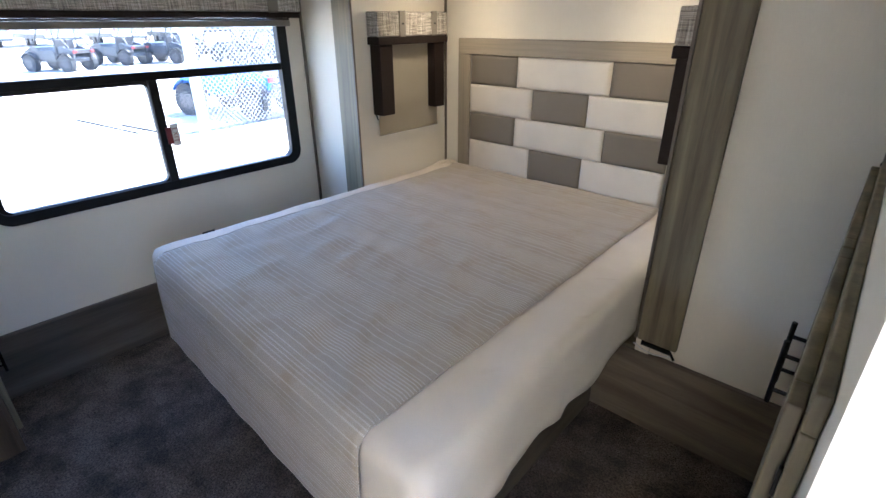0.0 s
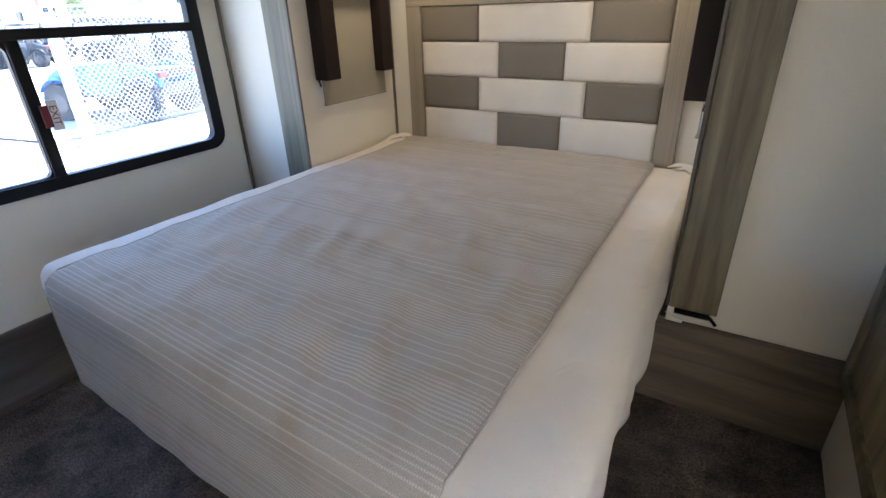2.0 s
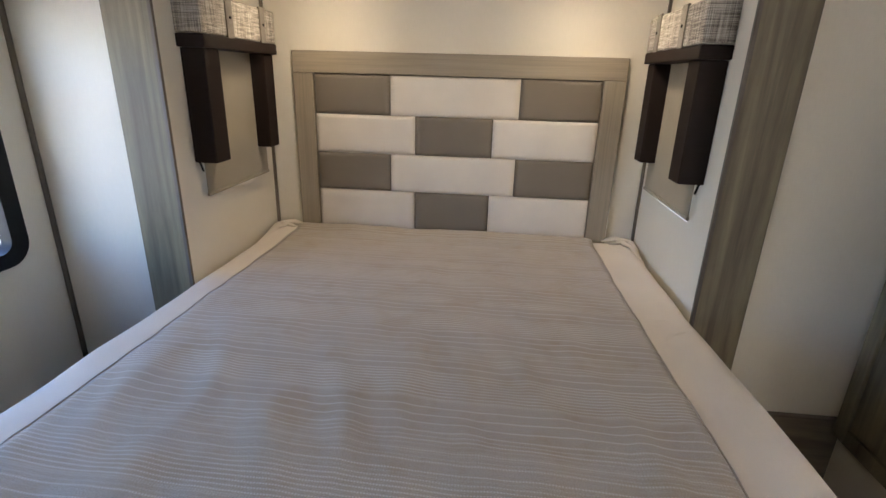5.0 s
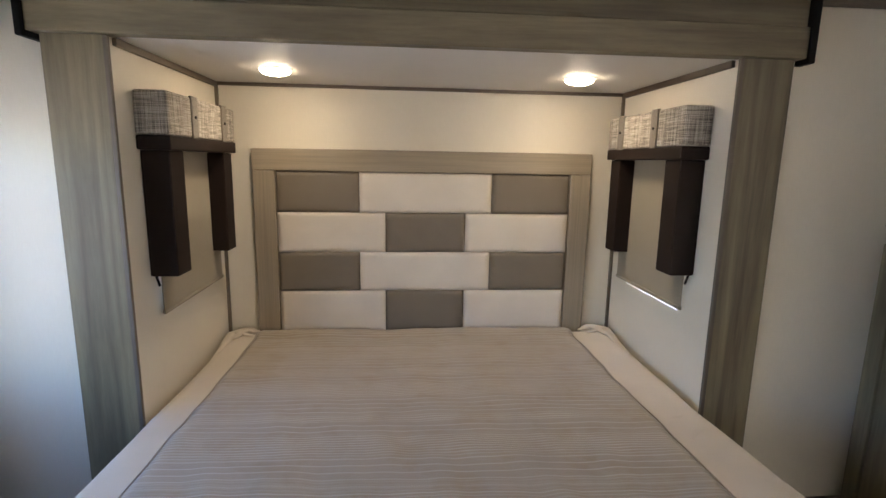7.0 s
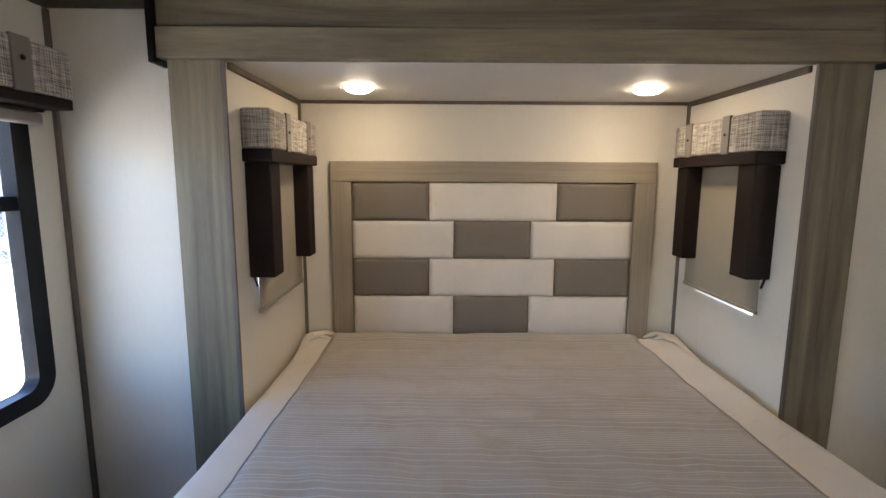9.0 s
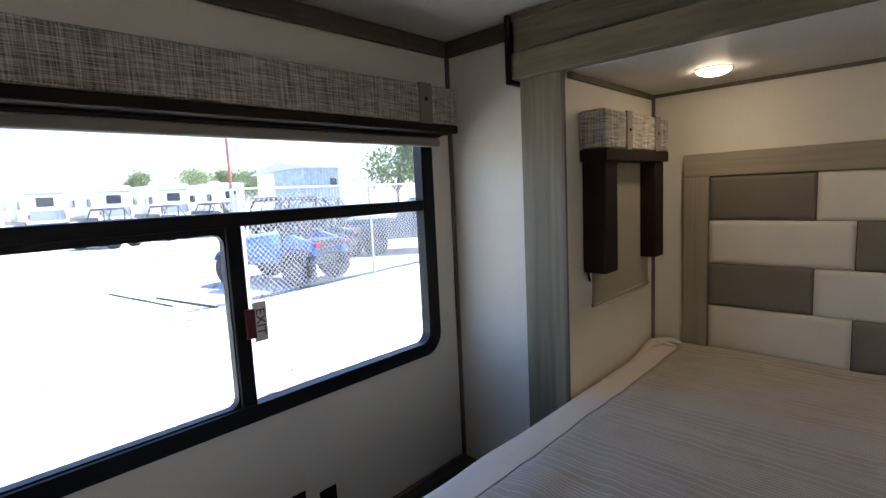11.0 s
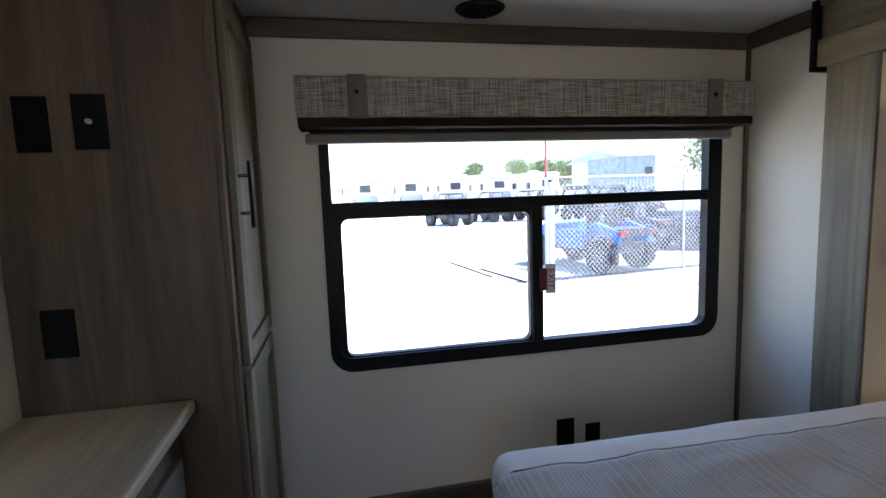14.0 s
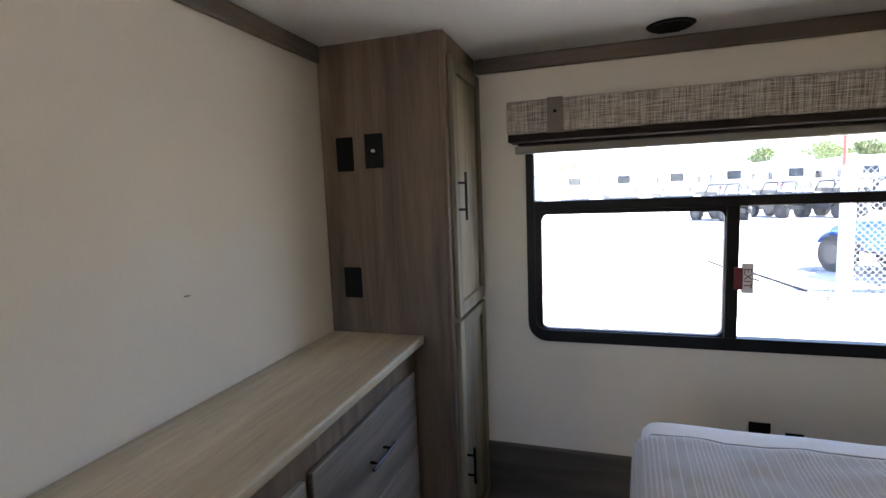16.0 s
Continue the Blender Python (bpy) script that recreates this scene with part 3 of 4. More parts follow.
def runner_mesh():
    bm = bmesh.new()
    uvl = bm.loops.layers.uv.new("UVMap")
    x0, x1, R, low = -0.755, 0.685, 0.05, 0.36
    L_top, arc = 2.045 - R - 0.02, R * math.pi / 2
    drop = 0.77 - R - low
    total = L_top + arc + drop
    nu, nv = 60, 150
    g, uvs = [], {}
    for j in range(nv + 1):
        s = total * j / nv
        row = []
        for i in range(nu + 1):
            x = x0 + (x1 - x0) * i / nu
            if s < L_top:
                y = -0.02 - s
                z = bed_top(x, y) + 0.011 + 0.009 * abs(noise.noise((x * 4 + y * 5, y * 3 - x * 2, 6))) + 0.0025 * noise.noise((x * 14, y * 12, 9))
                z += 0.017 * max(0.0, noise.noise((x * 11 + y * 3, y * 3.4, 21))) * min(1.0, max(0.0, (-y - 0.7) / 0.7)) * max(0.0, min(1.0, (L_top - s) / 0.12))
                if s < 0.09: z += 0.014 * math.sin(math.pi * s / 0.09)
            elif s < L_top + arc:
                a = (s - L_top) / R
                y = -0.02 - L_top - (R + 0.008) * math.sin(a)
                z = bed_top(x, -2.0) + 0.009 - (R + 0.008) * (1 - math.cos(a))
            else:
                q = s - L_top - arc
                y = -0.02 - L_top - R - 0.01 - 0.012 * noise.noise((x * 5, 0, q * 3)) * (q / drop) - 0.01 * q / drop
                z = bed_top(x, -2.0) - R - q - 0.012 * noise.noise((x * 2.2, 4, 0)) * (q / drop)
            edge = min(i, nu - i)
            if s < L_top and edge == 0: z -= 0.007
            v = bm.verts.new((*skew(x + 0.004 * noise.noise((s * 3, i // nu * 7.0, 2)), y), z))
            uvs[v] = (x, s)
            row.append(v)
        g.append(row)
    for j in range(nv):
        for i in range(nu):
            f = bm.faces.new((g[j][i], g[j + 1][i], g[j + 1][i + 1], g[j][i + 1]))
            for lp in f.loops:
                lp[uvl].uv = uvs[lp.vert]
    return bm
throw = part("bed_throw", runner_mesh(), RUNNER, None, smooth=True)
tagged(throw, "grey-brown striped knitted throw spread over the bed", "blanket")
sol = throw.modifiers.new("thickness", "SOLIDIFY")
sol.thickness, sol.offset = 0.006, -1
def fold(points, wide, thick, ph):
    """A rounded fold of cloth swept along points."""
    bm = bmesh.new()
    rings = []
    n, seg = 18, 12
    for k in range(n + 1):
        f = k / n * (len(points) - 1)
        i = min(int(f), len(points) - 2)
        p = Vector(points[i]).lerp(Vector(points[i + 1]), f - i)
        q = Vector(points[i + 1]) - Vector(points[i])
        side = q.cross(Vector((0, 0, 1))).normalized()
        up = side.cross(q).normalized()
        s = max(0.12, math.sin(math.pi * min(0.97, max(0.03, k / n))) ** 0.5) * (1 + 0.2 * noise.noise((k * 0.4, ph, 0)))
        rings.append([bm.verts.new(p + side * wide * s * math.cos(2 * math.pi * a / seg) + up * thick * s * math.sin(2 * math.pi * a / seg)) for a in range(seg)])
    for a, b in zip(rings, rings[1:]):
        for k in range(seg):
            bm.faces.new((a[k], a[(k + 1) % seg], b[(k + 1) % seg], b[k]))
    bm.faces.new(rings[0]), bm.faces.new(rings[-1])
    bmesh.ops.recalc_face_normals(bm, faces=bm.faces)
    return bm
def hem(column):
    me = throw.data
    pts = [me.vertices[j * 61 + column].co.copy() + Vector((0, 0, 0.001)) for j in range(0, 151, 3)]
    bm = bmesh.new()
    rings = []
    for k, p in enumerate(pts):
        q = pts[min(k + 1, len(pts) - 1)] - pts[max(k - 1, 0)]
        side = Vector((1, 0, 0))
        up = q.cross(side).normalized()
        rings.append([bm.verts.new(p + side * 0.0025 * math.cos(a) + up * 0.002 * math.sin(a)) for a in (0, 1.05, 2.1, 3.14, 4.19, 5.24)])
    for a, b in zip(rings, rings[1:]):
        for k in range(6):
            bm.faces.new((a[k], a[(k + 1) % 6], b[(k + 1) % 6], b[k]))
    bmesh.ops.recalc_face_normals(bm, faces=bm.faces)
    return bm
for col in (0, 60):
    part("hem", hem(col), HEM, throw, "stitched tan side hem", smooth=True)
for s in (-1, 1):
    e = 0.872
    part("tuck", fold([(s * 0.74, -0.03, 0.792), (s * 0.8, -0.022, 0.806), (s * e, -0.05, 0.798), (s * (e + 0.012), -0.16, 0.782)], 0.022, 0.013, 1 + s), SPREAD, bed, "bunched fold of the cover", smooth=True)
    part("tuck", fold([(s * 0.77, -0.06, 0.79), (s * 0.83, -0.055, 0.8), (s * (e - 0.005), -0.1, 0.79), (s * e, -0.3, 0.778)], 0.016, 0.009, 5 + s), SPREAD, bed, "bunched fold of the cover", smooth=True)
for pts in (((0.71, -0.98), (0.77, -0.9), (0.83, -0.87), (0.885, -0.86)), ((0.72, -0.82), (0.79, -0.8), (0.87, -0.83)), ((0.8, -1.3), (0.845, -1.2), (0.87, -1.1)), ((0.73, -1.68), (0.79, -1.6), (0.86, -1.55))):
    part("crease", fold([(*skew(x, y), bed_top(x, y) - roll(MX1 - x, 0.05) - 0.004) for x, y in pts], 0.014, 0.006, pts[0][0] * 9), SPREAD, bed, "soft crease in the cover", smooth=True)
cx, cy = skew(MX1 - 0.006, MY0 + 0.006)
part("corner_seam", fold([(cx, cy, 0.745), (cx + 0.006, cy - 0.004, 0.65), (cx + 0.004, cy - 0.002, 0.56), (cx, cy, 0.485)], 0.006, 0.006, 9), SPREAD, bed, "stitched corner seam", smooth=True)

# ---- valances with shades ----
HEM_GREY = cloth("shade_hem_cloth", (0.27, 0.245, 0.21), 0.9, 900, 0.1)
def side_window_dressing(side):
    """Padded valance box with two hanging side boxes and a roller shade on a slide-out side wall."""
    e = thing("window_valance", "tweed valance with dark brown side boxes and a lowered tan shade", "window valance", "slide-out window valances", at=(side * AX, -0.36, 1.2))
    X = lambda d: side * (AX - d)
    def bx(d0, d1, y0, y1, z0, z1):
        a, b = sorted((X(d0), X(d1)))
        return box(a, b, y0, y1, z0, z1)
    part("fabric_box", bx(0.001, 0.1, -0.668, -0.072, 1.645, 1.776), TWEED, e, "grey and cream tweed box", bevel=0.008)
    for y in (-0.475, -0.2):
        st = part("strap", bx(0.094, 0.1045, y - 0.025, y + 0.025, 1.641, 1.78), STRAP, e, "taupe fabric strap", bevel=0.003)
        bm = bmesh.new()
        tube(bm, (X(0.104), y, 1.712), (X(0.108), y, 1.712), 0.005, 12)
        part("button", bm, BLACK, st)
    part("header", bx(0.001, 0.102, -0.666, -0.074, 1.601, 1.644), ESPRESSO, e, bevel=0.004)
    for y0, y1 in ((-0.648, -0.548), (-0.185, -0.092)):
        part("side_box", bx(0.001, 0.088, y0, y1, 1.204, 1.6), ESPRESSO, e, "dark brown vinyl side box", bevel=0.004)
    part("shade", bx(0.022, 0.025, -0.625, -0.1, 1.085, 1.6), SHADE, e, "tan roller shade cloth")
    part("hem_bar", bx(0.018, 0.03, -0.627, -0.098, 1.073, 1.086), SHADE, e, bevel=0.003)
    bm = bmesh.new()
    tube(bm, (X(0.012), -0.64, 1.215), (X(0.02), -0.632, 1.17), 0.004, 8)
    part("cord_hook", bm, BLACK, e)
for side in (-1, 1):
    side_window_dressing(side)

def window_dressing():
    e = thing("window_valance", "long tweed valance with a raised shade over the window", "window valance", at=(XL, -1.66, 1.7))
    x = XL
    part("fabric_box", box(x + 0.001, x + 0.125, -2.545, -0.795, 1.776, 1.911), TWEED, e, "grey and cream tweed box", bevel=0.008)
    for y in (-2.345, -0.975):
        st = part("strap", box(x + 0.118, x + 0.1295, y - 0.032, y + 0.032, 1.772, 1.915), STRAP, e, "taupe fabric strap", bevel=0.003)
        bm = bmesh.new()
        tube(bm, (x + 0.129, y, 1.858), (x + 0.133, y, 1.858), 0.007, 12)
        part("button", bm, BLACK, st)
    part("header", box(x + 0.001, x + 0.123, -2.541, -0.799, 1.744, 1.775), ESPRESSO, e, bevel=0.004)
    part("roller", box(x + 0.012, x + 0.07, -2.51, -0.84, 1.733, 1.7435), ESPRESSO, e, "dark shade roller", bevel=0.006)
    part("shade_hem", box(x + 0.014, x + 0.05, -2.524, -0.826, 1.699, 1.7325), HEM_GREY, e, "pale grey hem of the rolled-up shade", bevel=0.006)
window_dressing()

# ---- window_1 ----
win = thing("window_1", "wide black-framed sliding window with rounded corners", "window", kind="structure", at=(XL, -1.66, 0.85))
conv = lambda u, v, d: (XL + d, u, v)
GY0, GY1, GZ0, GZ1 = -2.449, -0.903, 0.912, 1.75
part("window_frame", ring_frame(rounded_loop(WY0, WY1, WZ0, WZ1, 0.085, 10), rounded_loop(GY0, GY1, GZ0, GZ1, 0.045, 10), -0.03, 0.014, conv), BLACK_FRAME, win)
part("mid_rail", box(XL - 0.045, XL + 0.008, GY0 - 0.01, GY1 + 0.01, 1.45, 1.492), BLACK_FRAME, win, bevel=0.004)
part("mullion", box(XL - 0.045, XL + 0.01, -1.69, -1.643, GZ0 - 0.01, 1.452), BLACK_FRAME, win, bevel=0.004)
part("slider_frame", ring_frame(rounded_loop(GY0 - 0.004, -1.684, GZ0 - 0.004, 1.454, 0.012, 6), rounded_loop(GY0 + 0.028, -1.694, GZ0 + 0.004, 1.432, 0.03, 6), -0.03, 0.0, conv), BLACK_FRAME, win)
for y0, y1, z0, z1 in ((GY0 - 0.01, GY1 + 0.01, 1.475, GZ1 + 0.01), (GY0 + 0.01, -1.68, GZ0, 1.46), (-1.655, GY1 + 0.01, GZ0, 1.46)):
    p = part("pane", box(XL - 0.024, XL - 0.019, y0, y1, z0, z1), GLASS, win)
    p.visible_shadow = False
latch = part("latch", box(XL + 0.008, XL + 0.02, -1.66, -1.63, 1.115, 1.205), RED, win, "red emergency exit latch", bevel=0.003)
part("exit_label", box(XL + 0.006, XL + 0.008, -1.632, -1.59, 1.1, 1.22), LABEL, win, "white sticker lettered EXIT in red")
fc = bpy.data.curves.new("exit_text", "FONT")
fc.body, fc.size, fc.extrude, fc.align_x, fc.align_y = "EXIT", 0.04, 0.0004, "CENTER", "CENTER"
fc.materials.append(RED)
ft = new("exit_text", fc)
ft.parent = win
ft.matrix_parent_inverse = Matrix.Translation(-win.location)
ft.matrix_basis = Matrix.Translation((XL + 0.0088, -1.611, 1.16)) @ Matrix(((0, 0, 1, 0), (0, 1, 0, 0), (-1, 0, 0, 0), (0, 0, 0, 1)))

# ---- wall plates ----
def plate(name, label, x, y, z, w, h, axis, detail="outlet"):
    e = thing(name, label, "wall outlet", at=(x, y, z))
    d = 0.006
    part("cover_plate", box(x, x + d, y - w / 2, y + w / 2, z - h / 2, z + h / 2), BLACK, e, bevel=0.002)
    if detail == "outlet":
        for s in (-1, 1):
            part("socket", box(x + d, x + d + 0.002, y - w * 0.22, y + w * 0.22, z + s * h * 0.2 - h * 0.13, z + s * h * 0.2 + h * 0.13), DARK, e, bevel=0.0008)
    elif detail == "coax":
        bm = bmesh.new()
        tube(bm, (x + d, y, z), (x + d + 0.012, y, z), 0.006, 12)
        part("connector", bm, SCREW, e, "metal aerial connector")
    else:
        part("button", box(x + d, x + d + 0.003, y - w * 0.25, y + w * 0.25, z - h * 0.25, z + h * 0.25), DARK, e, bevel=0.001)
    return e
plate("wall_outlet", "black double socket low on the window wall", XL, -1.549, 0.498, 0.078, 0.125, "x")
plate("wall_outlet", "small black socket low on the window wall", XL, -1.425, 0.487, 0.066, 0.078, "x", "switch")
CX = -0.995
plate("wall_outlet", "black double socket on the tall cabinet side", CX, -3.117, 1.708, 0.072, 0.13, "x")
plate("wall_outlet", "black aerial plate on the tall cabinet side", CX, -2.993, 1.714, 0.075, 0.13, "x", "coax")
plate("wall_outlet", "black blank plate above the dresser top", CX, -3.113, 1.203, 0.075, 0.122, "x")

# ---- ceiling vent ----
vent = thing("ceiling_vent", "round black louvred air vent in the ceiling", "air vent", at=(-1.308, -1.923, ZC))
bm = bmesh.new()
tube(bm, (-1.308, -1.923, ZC - 0.006), (-1.308, -1.923, ZC), 0.078, 40, 0.085)
part("rim", bm, BLACK, vent)
for k in range(-3, 4):
    w = math.sqrt(0.066 ** 2 - (k * 0.018) ** 2)
    part("louvre", box(-1.308 + k * 0.018 - 0.003, -1.308 + k * 0.018 + 0.003, -1.923 - w, -1.923 + w, ZC - 0.012, ZC - 0.0055), DARK, vent)

# ---- cabinets ----
def bar_pull(parent, a, b, out, r=0.0055):
    """A straight bar pull from a to b standing off along out."""
    a, b, out = Vector(a), Vector(b), Vector(out)
    bm = bmesh.new()
    tube(bm, a + out, b + out, r, 12)
    d = b - a
    for f in (0.22, 0.78):
        tube(bm, a + d * f, a + d * f + out, r * 0.85, 10)
    return part("handle", bm, HANDLE, parent, "black metal bar pull", smooth=False)

def shaker(parent, u0, u1, v0, v1, d0, d1, to, mat, label, w=0.055):
    """A framed door: a recessed panel with two stiles and two rails; to maps (u, v, d) boxes."""
    door = part("door", to(u0 + w - 0.006, u1 - w + 0.006, v0 + w - 0.006, v1 - w + 0.006, d0, d0 + (d1 - d0) * 0.4), mat, parent, label)
    for a0, a1 in ((u0, u0 + w), (u1 - w, u1)):
        part("stile", to(a0, a1, v0, v1, d0, d1), mat, door, bevel=0.003)
    for b0, b1 in ((v0, v0 + w), (v1 - w, v1)):
        part("rail", to(u0 + w, u1 - w, b0, b1, d0, d1), mat, door, bevel=0.003)
    return door

tall = thing("tall_cabinet", "tall dark oak cabinet with two shaker doors beside the window", "cabinet", at=(-1.23, -2.96, 0))
part("side_panel", box(CX - 0.018, CX, YB + 0.002, -2.722, 0.002, ZC - 0.002), CAB_V, tall)
part("face_stile", box(CX - 0.05, CX + 0.002, -2.722, -2.704, 0.002, ZC - 0.002), CAB_V, tall, bevel=0.004)
part("face_stile", box(XL + 0.002, XL + 0.022, -2.722, -2.704, 0.002, ZC - 0.002), CAB_V, tall, bevel=0.003)
for z0, z1 in ((0.002, 0.11), (1.035, 1.075), (2.03, ZC - 0.002)):
    part("face_rail", box(XL + 0.022, CX - 0.05, -2.722, -2.704, z0, z1), CAB_V, tall)
part("carcass", box(XL + 0.002, CX - 0.02, YB + 0.002, -2.724, 0.002, ZC - 0.004), DARK, tall)
def to_front(a0, a1, b0, b1, d0, d1):
    return box(a0, a1, -2.703 + d0, -2.703 + d1, b0, b1)
for z0, z1, h0, h1 in ((1.062, 2.045, 1.44, 1.62), (0.095, 1.046, 0.375, 0.525)):
    dr = shaker(tall, XL + 0.012, CX - 0.034, z0, z1, 0.0, 0.02, to_front, WOOD_V, "grey oak shaker cabinet door")
    bar_pull(dr, (CX - 0.065, -2.683, h0), (CX - 0.065, -2.683, h1), (0, 0.03, 0))

DX1 = 0.56
dresser = thing("dresser", "light oak laminate topped dresser with drawers along the wall", "dresser", at=((CX + DX1) / 2, -3.03, 0))
part("top", box(CX + 0.002, DX1 + 0.015, YB + 0.002, -2.82, 0.968, 1.002), TOP_X, dresser, "pale oak laminate top", bevel=0.009)
part("body", box(CX + 0.002, DX1, YB + 0.002, -2.868, 0.0, 0.966), CAB_V, dresser)
for z0, z1 in ((0.1, 0.325), (0.335, 0.575), (0.585, 0.87)):
    for x0, x1 in ((CX + 0.05, -0.235), (-0.205, DX1 - 0.03)):
        d = part("drawer_front", box(x0, x1, -2.867, -2.848, z0, z1), CAB_X, dresser, bevel=0.004)
        zc = (z0 + z1) / 2
        bar_pull(d, ((x0 + x1) / 2 - 0.085, -2.848, zc), ((x0 + x1) / 2 + 0.085, -2.848, zc), (0, 0.028, 0))

low = thing("wall_cabinet", "weathered grey oak built-in cabinet front with two shaker doors", "cabinet", at=(XR, -1.5, 0.33))
def to_left(a0, a1, b0, b1, d0, d1):
    return box(XR - d1, XR - d0, a0, a1, b0, b1)
CY0, CY1 = -2.12, YF - 0.016
part("face_rail", box(XR - 0.018, XR - 0.001, CY0, CY1, 1.33, 1.385), WOOD_V, low, bevel=0.003)
part("face_rail", box(XR - 0.018, XR - 0.001, CY0, CY1, 0.33, 0.365), WOOD_V, low, bevel=0.003)
for a, b in ((CY0, CY0 + 0.05), (CY1 - 0.03, CY1)):
    part("face_stile", box(XR - 0.018, XR - 0.001, a, b, 0.366, 1.329), WOOD_V, low, bevel=0.003)
mid = (CY0 + CY1) / 2 - 0.085
for a, b, hy in ((mid + 0.003, CY1 - 0.012, mid + 0.045), (CY0 + 0.03, mid - 0.003, mid - 0.045)):
    d = shaker(low, a, b, 0.35, 1.34, 0.0185, 0.038, to_left, WOOD_V, "weathered grey oak shaker cabinet door")
    bar_pull(d, (XR - 0.038, hy, 0.97), (XR - 0.038, hy, 1.13), (-0.03, 0, 0))
for z in (0.46, 1.24):
    part("hinge", box(XR - 0.0225, XR - 0.018, CY0 + 0.012, CY0 + 0.02, z - 0.022, z + 0.022), BLACK, low, "black hinge", bevel=0.001)
bm = bmesh.new()
tube(bm, (XR - 0.021, CY1 - 0.05, 1.355), (XR - 0.017, CY1 - 0.05, 1.355), 0.005, 12)
part("screw_cap", bm, BLACK, low)
tagged(part("wall_hook", tube(bmesh.new(), (-0.26, YB + 0.001, 1.3), (-0.26, YB + 0.022, 1.303), 0.002, 10), SCREW), "tiny bare nail in the cream wall", "nail")

# ---- the yard outside ----
GZ = -0.45
structure("ground", box(-400, 400, -400, 400, GZ - 0.2, GZ), GROUND, "sun-bleached pale gravel yard", "ground")
BLUE = plain("blue_body_paint", (0.012, 0.13, 0.48), 0.3)
SLATE = plain("slate_body_paint", (0.035, 0.05, 0.065), 0.3)
REDP = plain("red_body_paint", (0.25, 0.02, 0.02), 0.3)
GREYP = plain("dark_grey_body_paint", (0.03, 0.034, 0.04), 0.35)
RUBBER = plain("tyre_rubber", (0.025, 0.025, 0.025), 0.9)
RIM = plain("grey_rim", (0.05, 0.05, 0.055), 0.35, 0.5)
STEEL = plain("galvanised_steel", (0.42, 0.43, 0.44), 0.5, 0.3)
WIRE = plain("weathered_wire", (0.3, 0.3, 0.3), 0.6, 0.2)
CAGE = plain("black_tube", (0.02, 0.02, 0.022), 0.4)
GEL = plain("white_trailer_skin", (0.78, 0.78, 0.77), 0.35)
DECAL = plain("grey_trailer_stripe", (0.22, 0.25, 0.3), 0.4)
TINT = plain("tinted_glass", (0.02, 0.025, 0.03), 0.1)
RUST = plain("red_brown_pole", (0.3, 0.09, 0.06), 0.6)
METAL_SHED = plain("blue_grey_sheet_metal", (0.36, 0.42, 0.48), 0.5, 0.1, vary=0.45)
BARK = plain("bark", (0.12, 0.09, 0.065), 0.95)
LEAF = plain("leaves", (0.15, 0.2, 0.055), 0.65, vary=0.5)


def wheel(parent, x, y, z, r, w):
    bm = bmesh.new()
    tube(bm, (x, y - w / 2, z), (x, y + w / 2, z), r, 26)
    for k in range(26):
        a = 2 * math.pi * k / 26
        m = Matrix.Translation((x + r * math.cos(a), y, z + r * math.sin(a))) @ Matrix.Rotation(-a, 4, "Y")
        bmesh.ops.create_cube(bm, size=1.0, matrix=m @ Matrix.Diagonal((0.035, w * 0.95, 0.04, 1)))
    ty = part("wheel", bm, RUBBER, parent, "knobbly black tyre")
    bm = bmesh.new()
    tube(bm, (x, y - w / 2 - 0.01, z), (x, y + w / 2 + 0.01, z), r * 0.55, 18)
    part("rim", bm, RIM, ty)


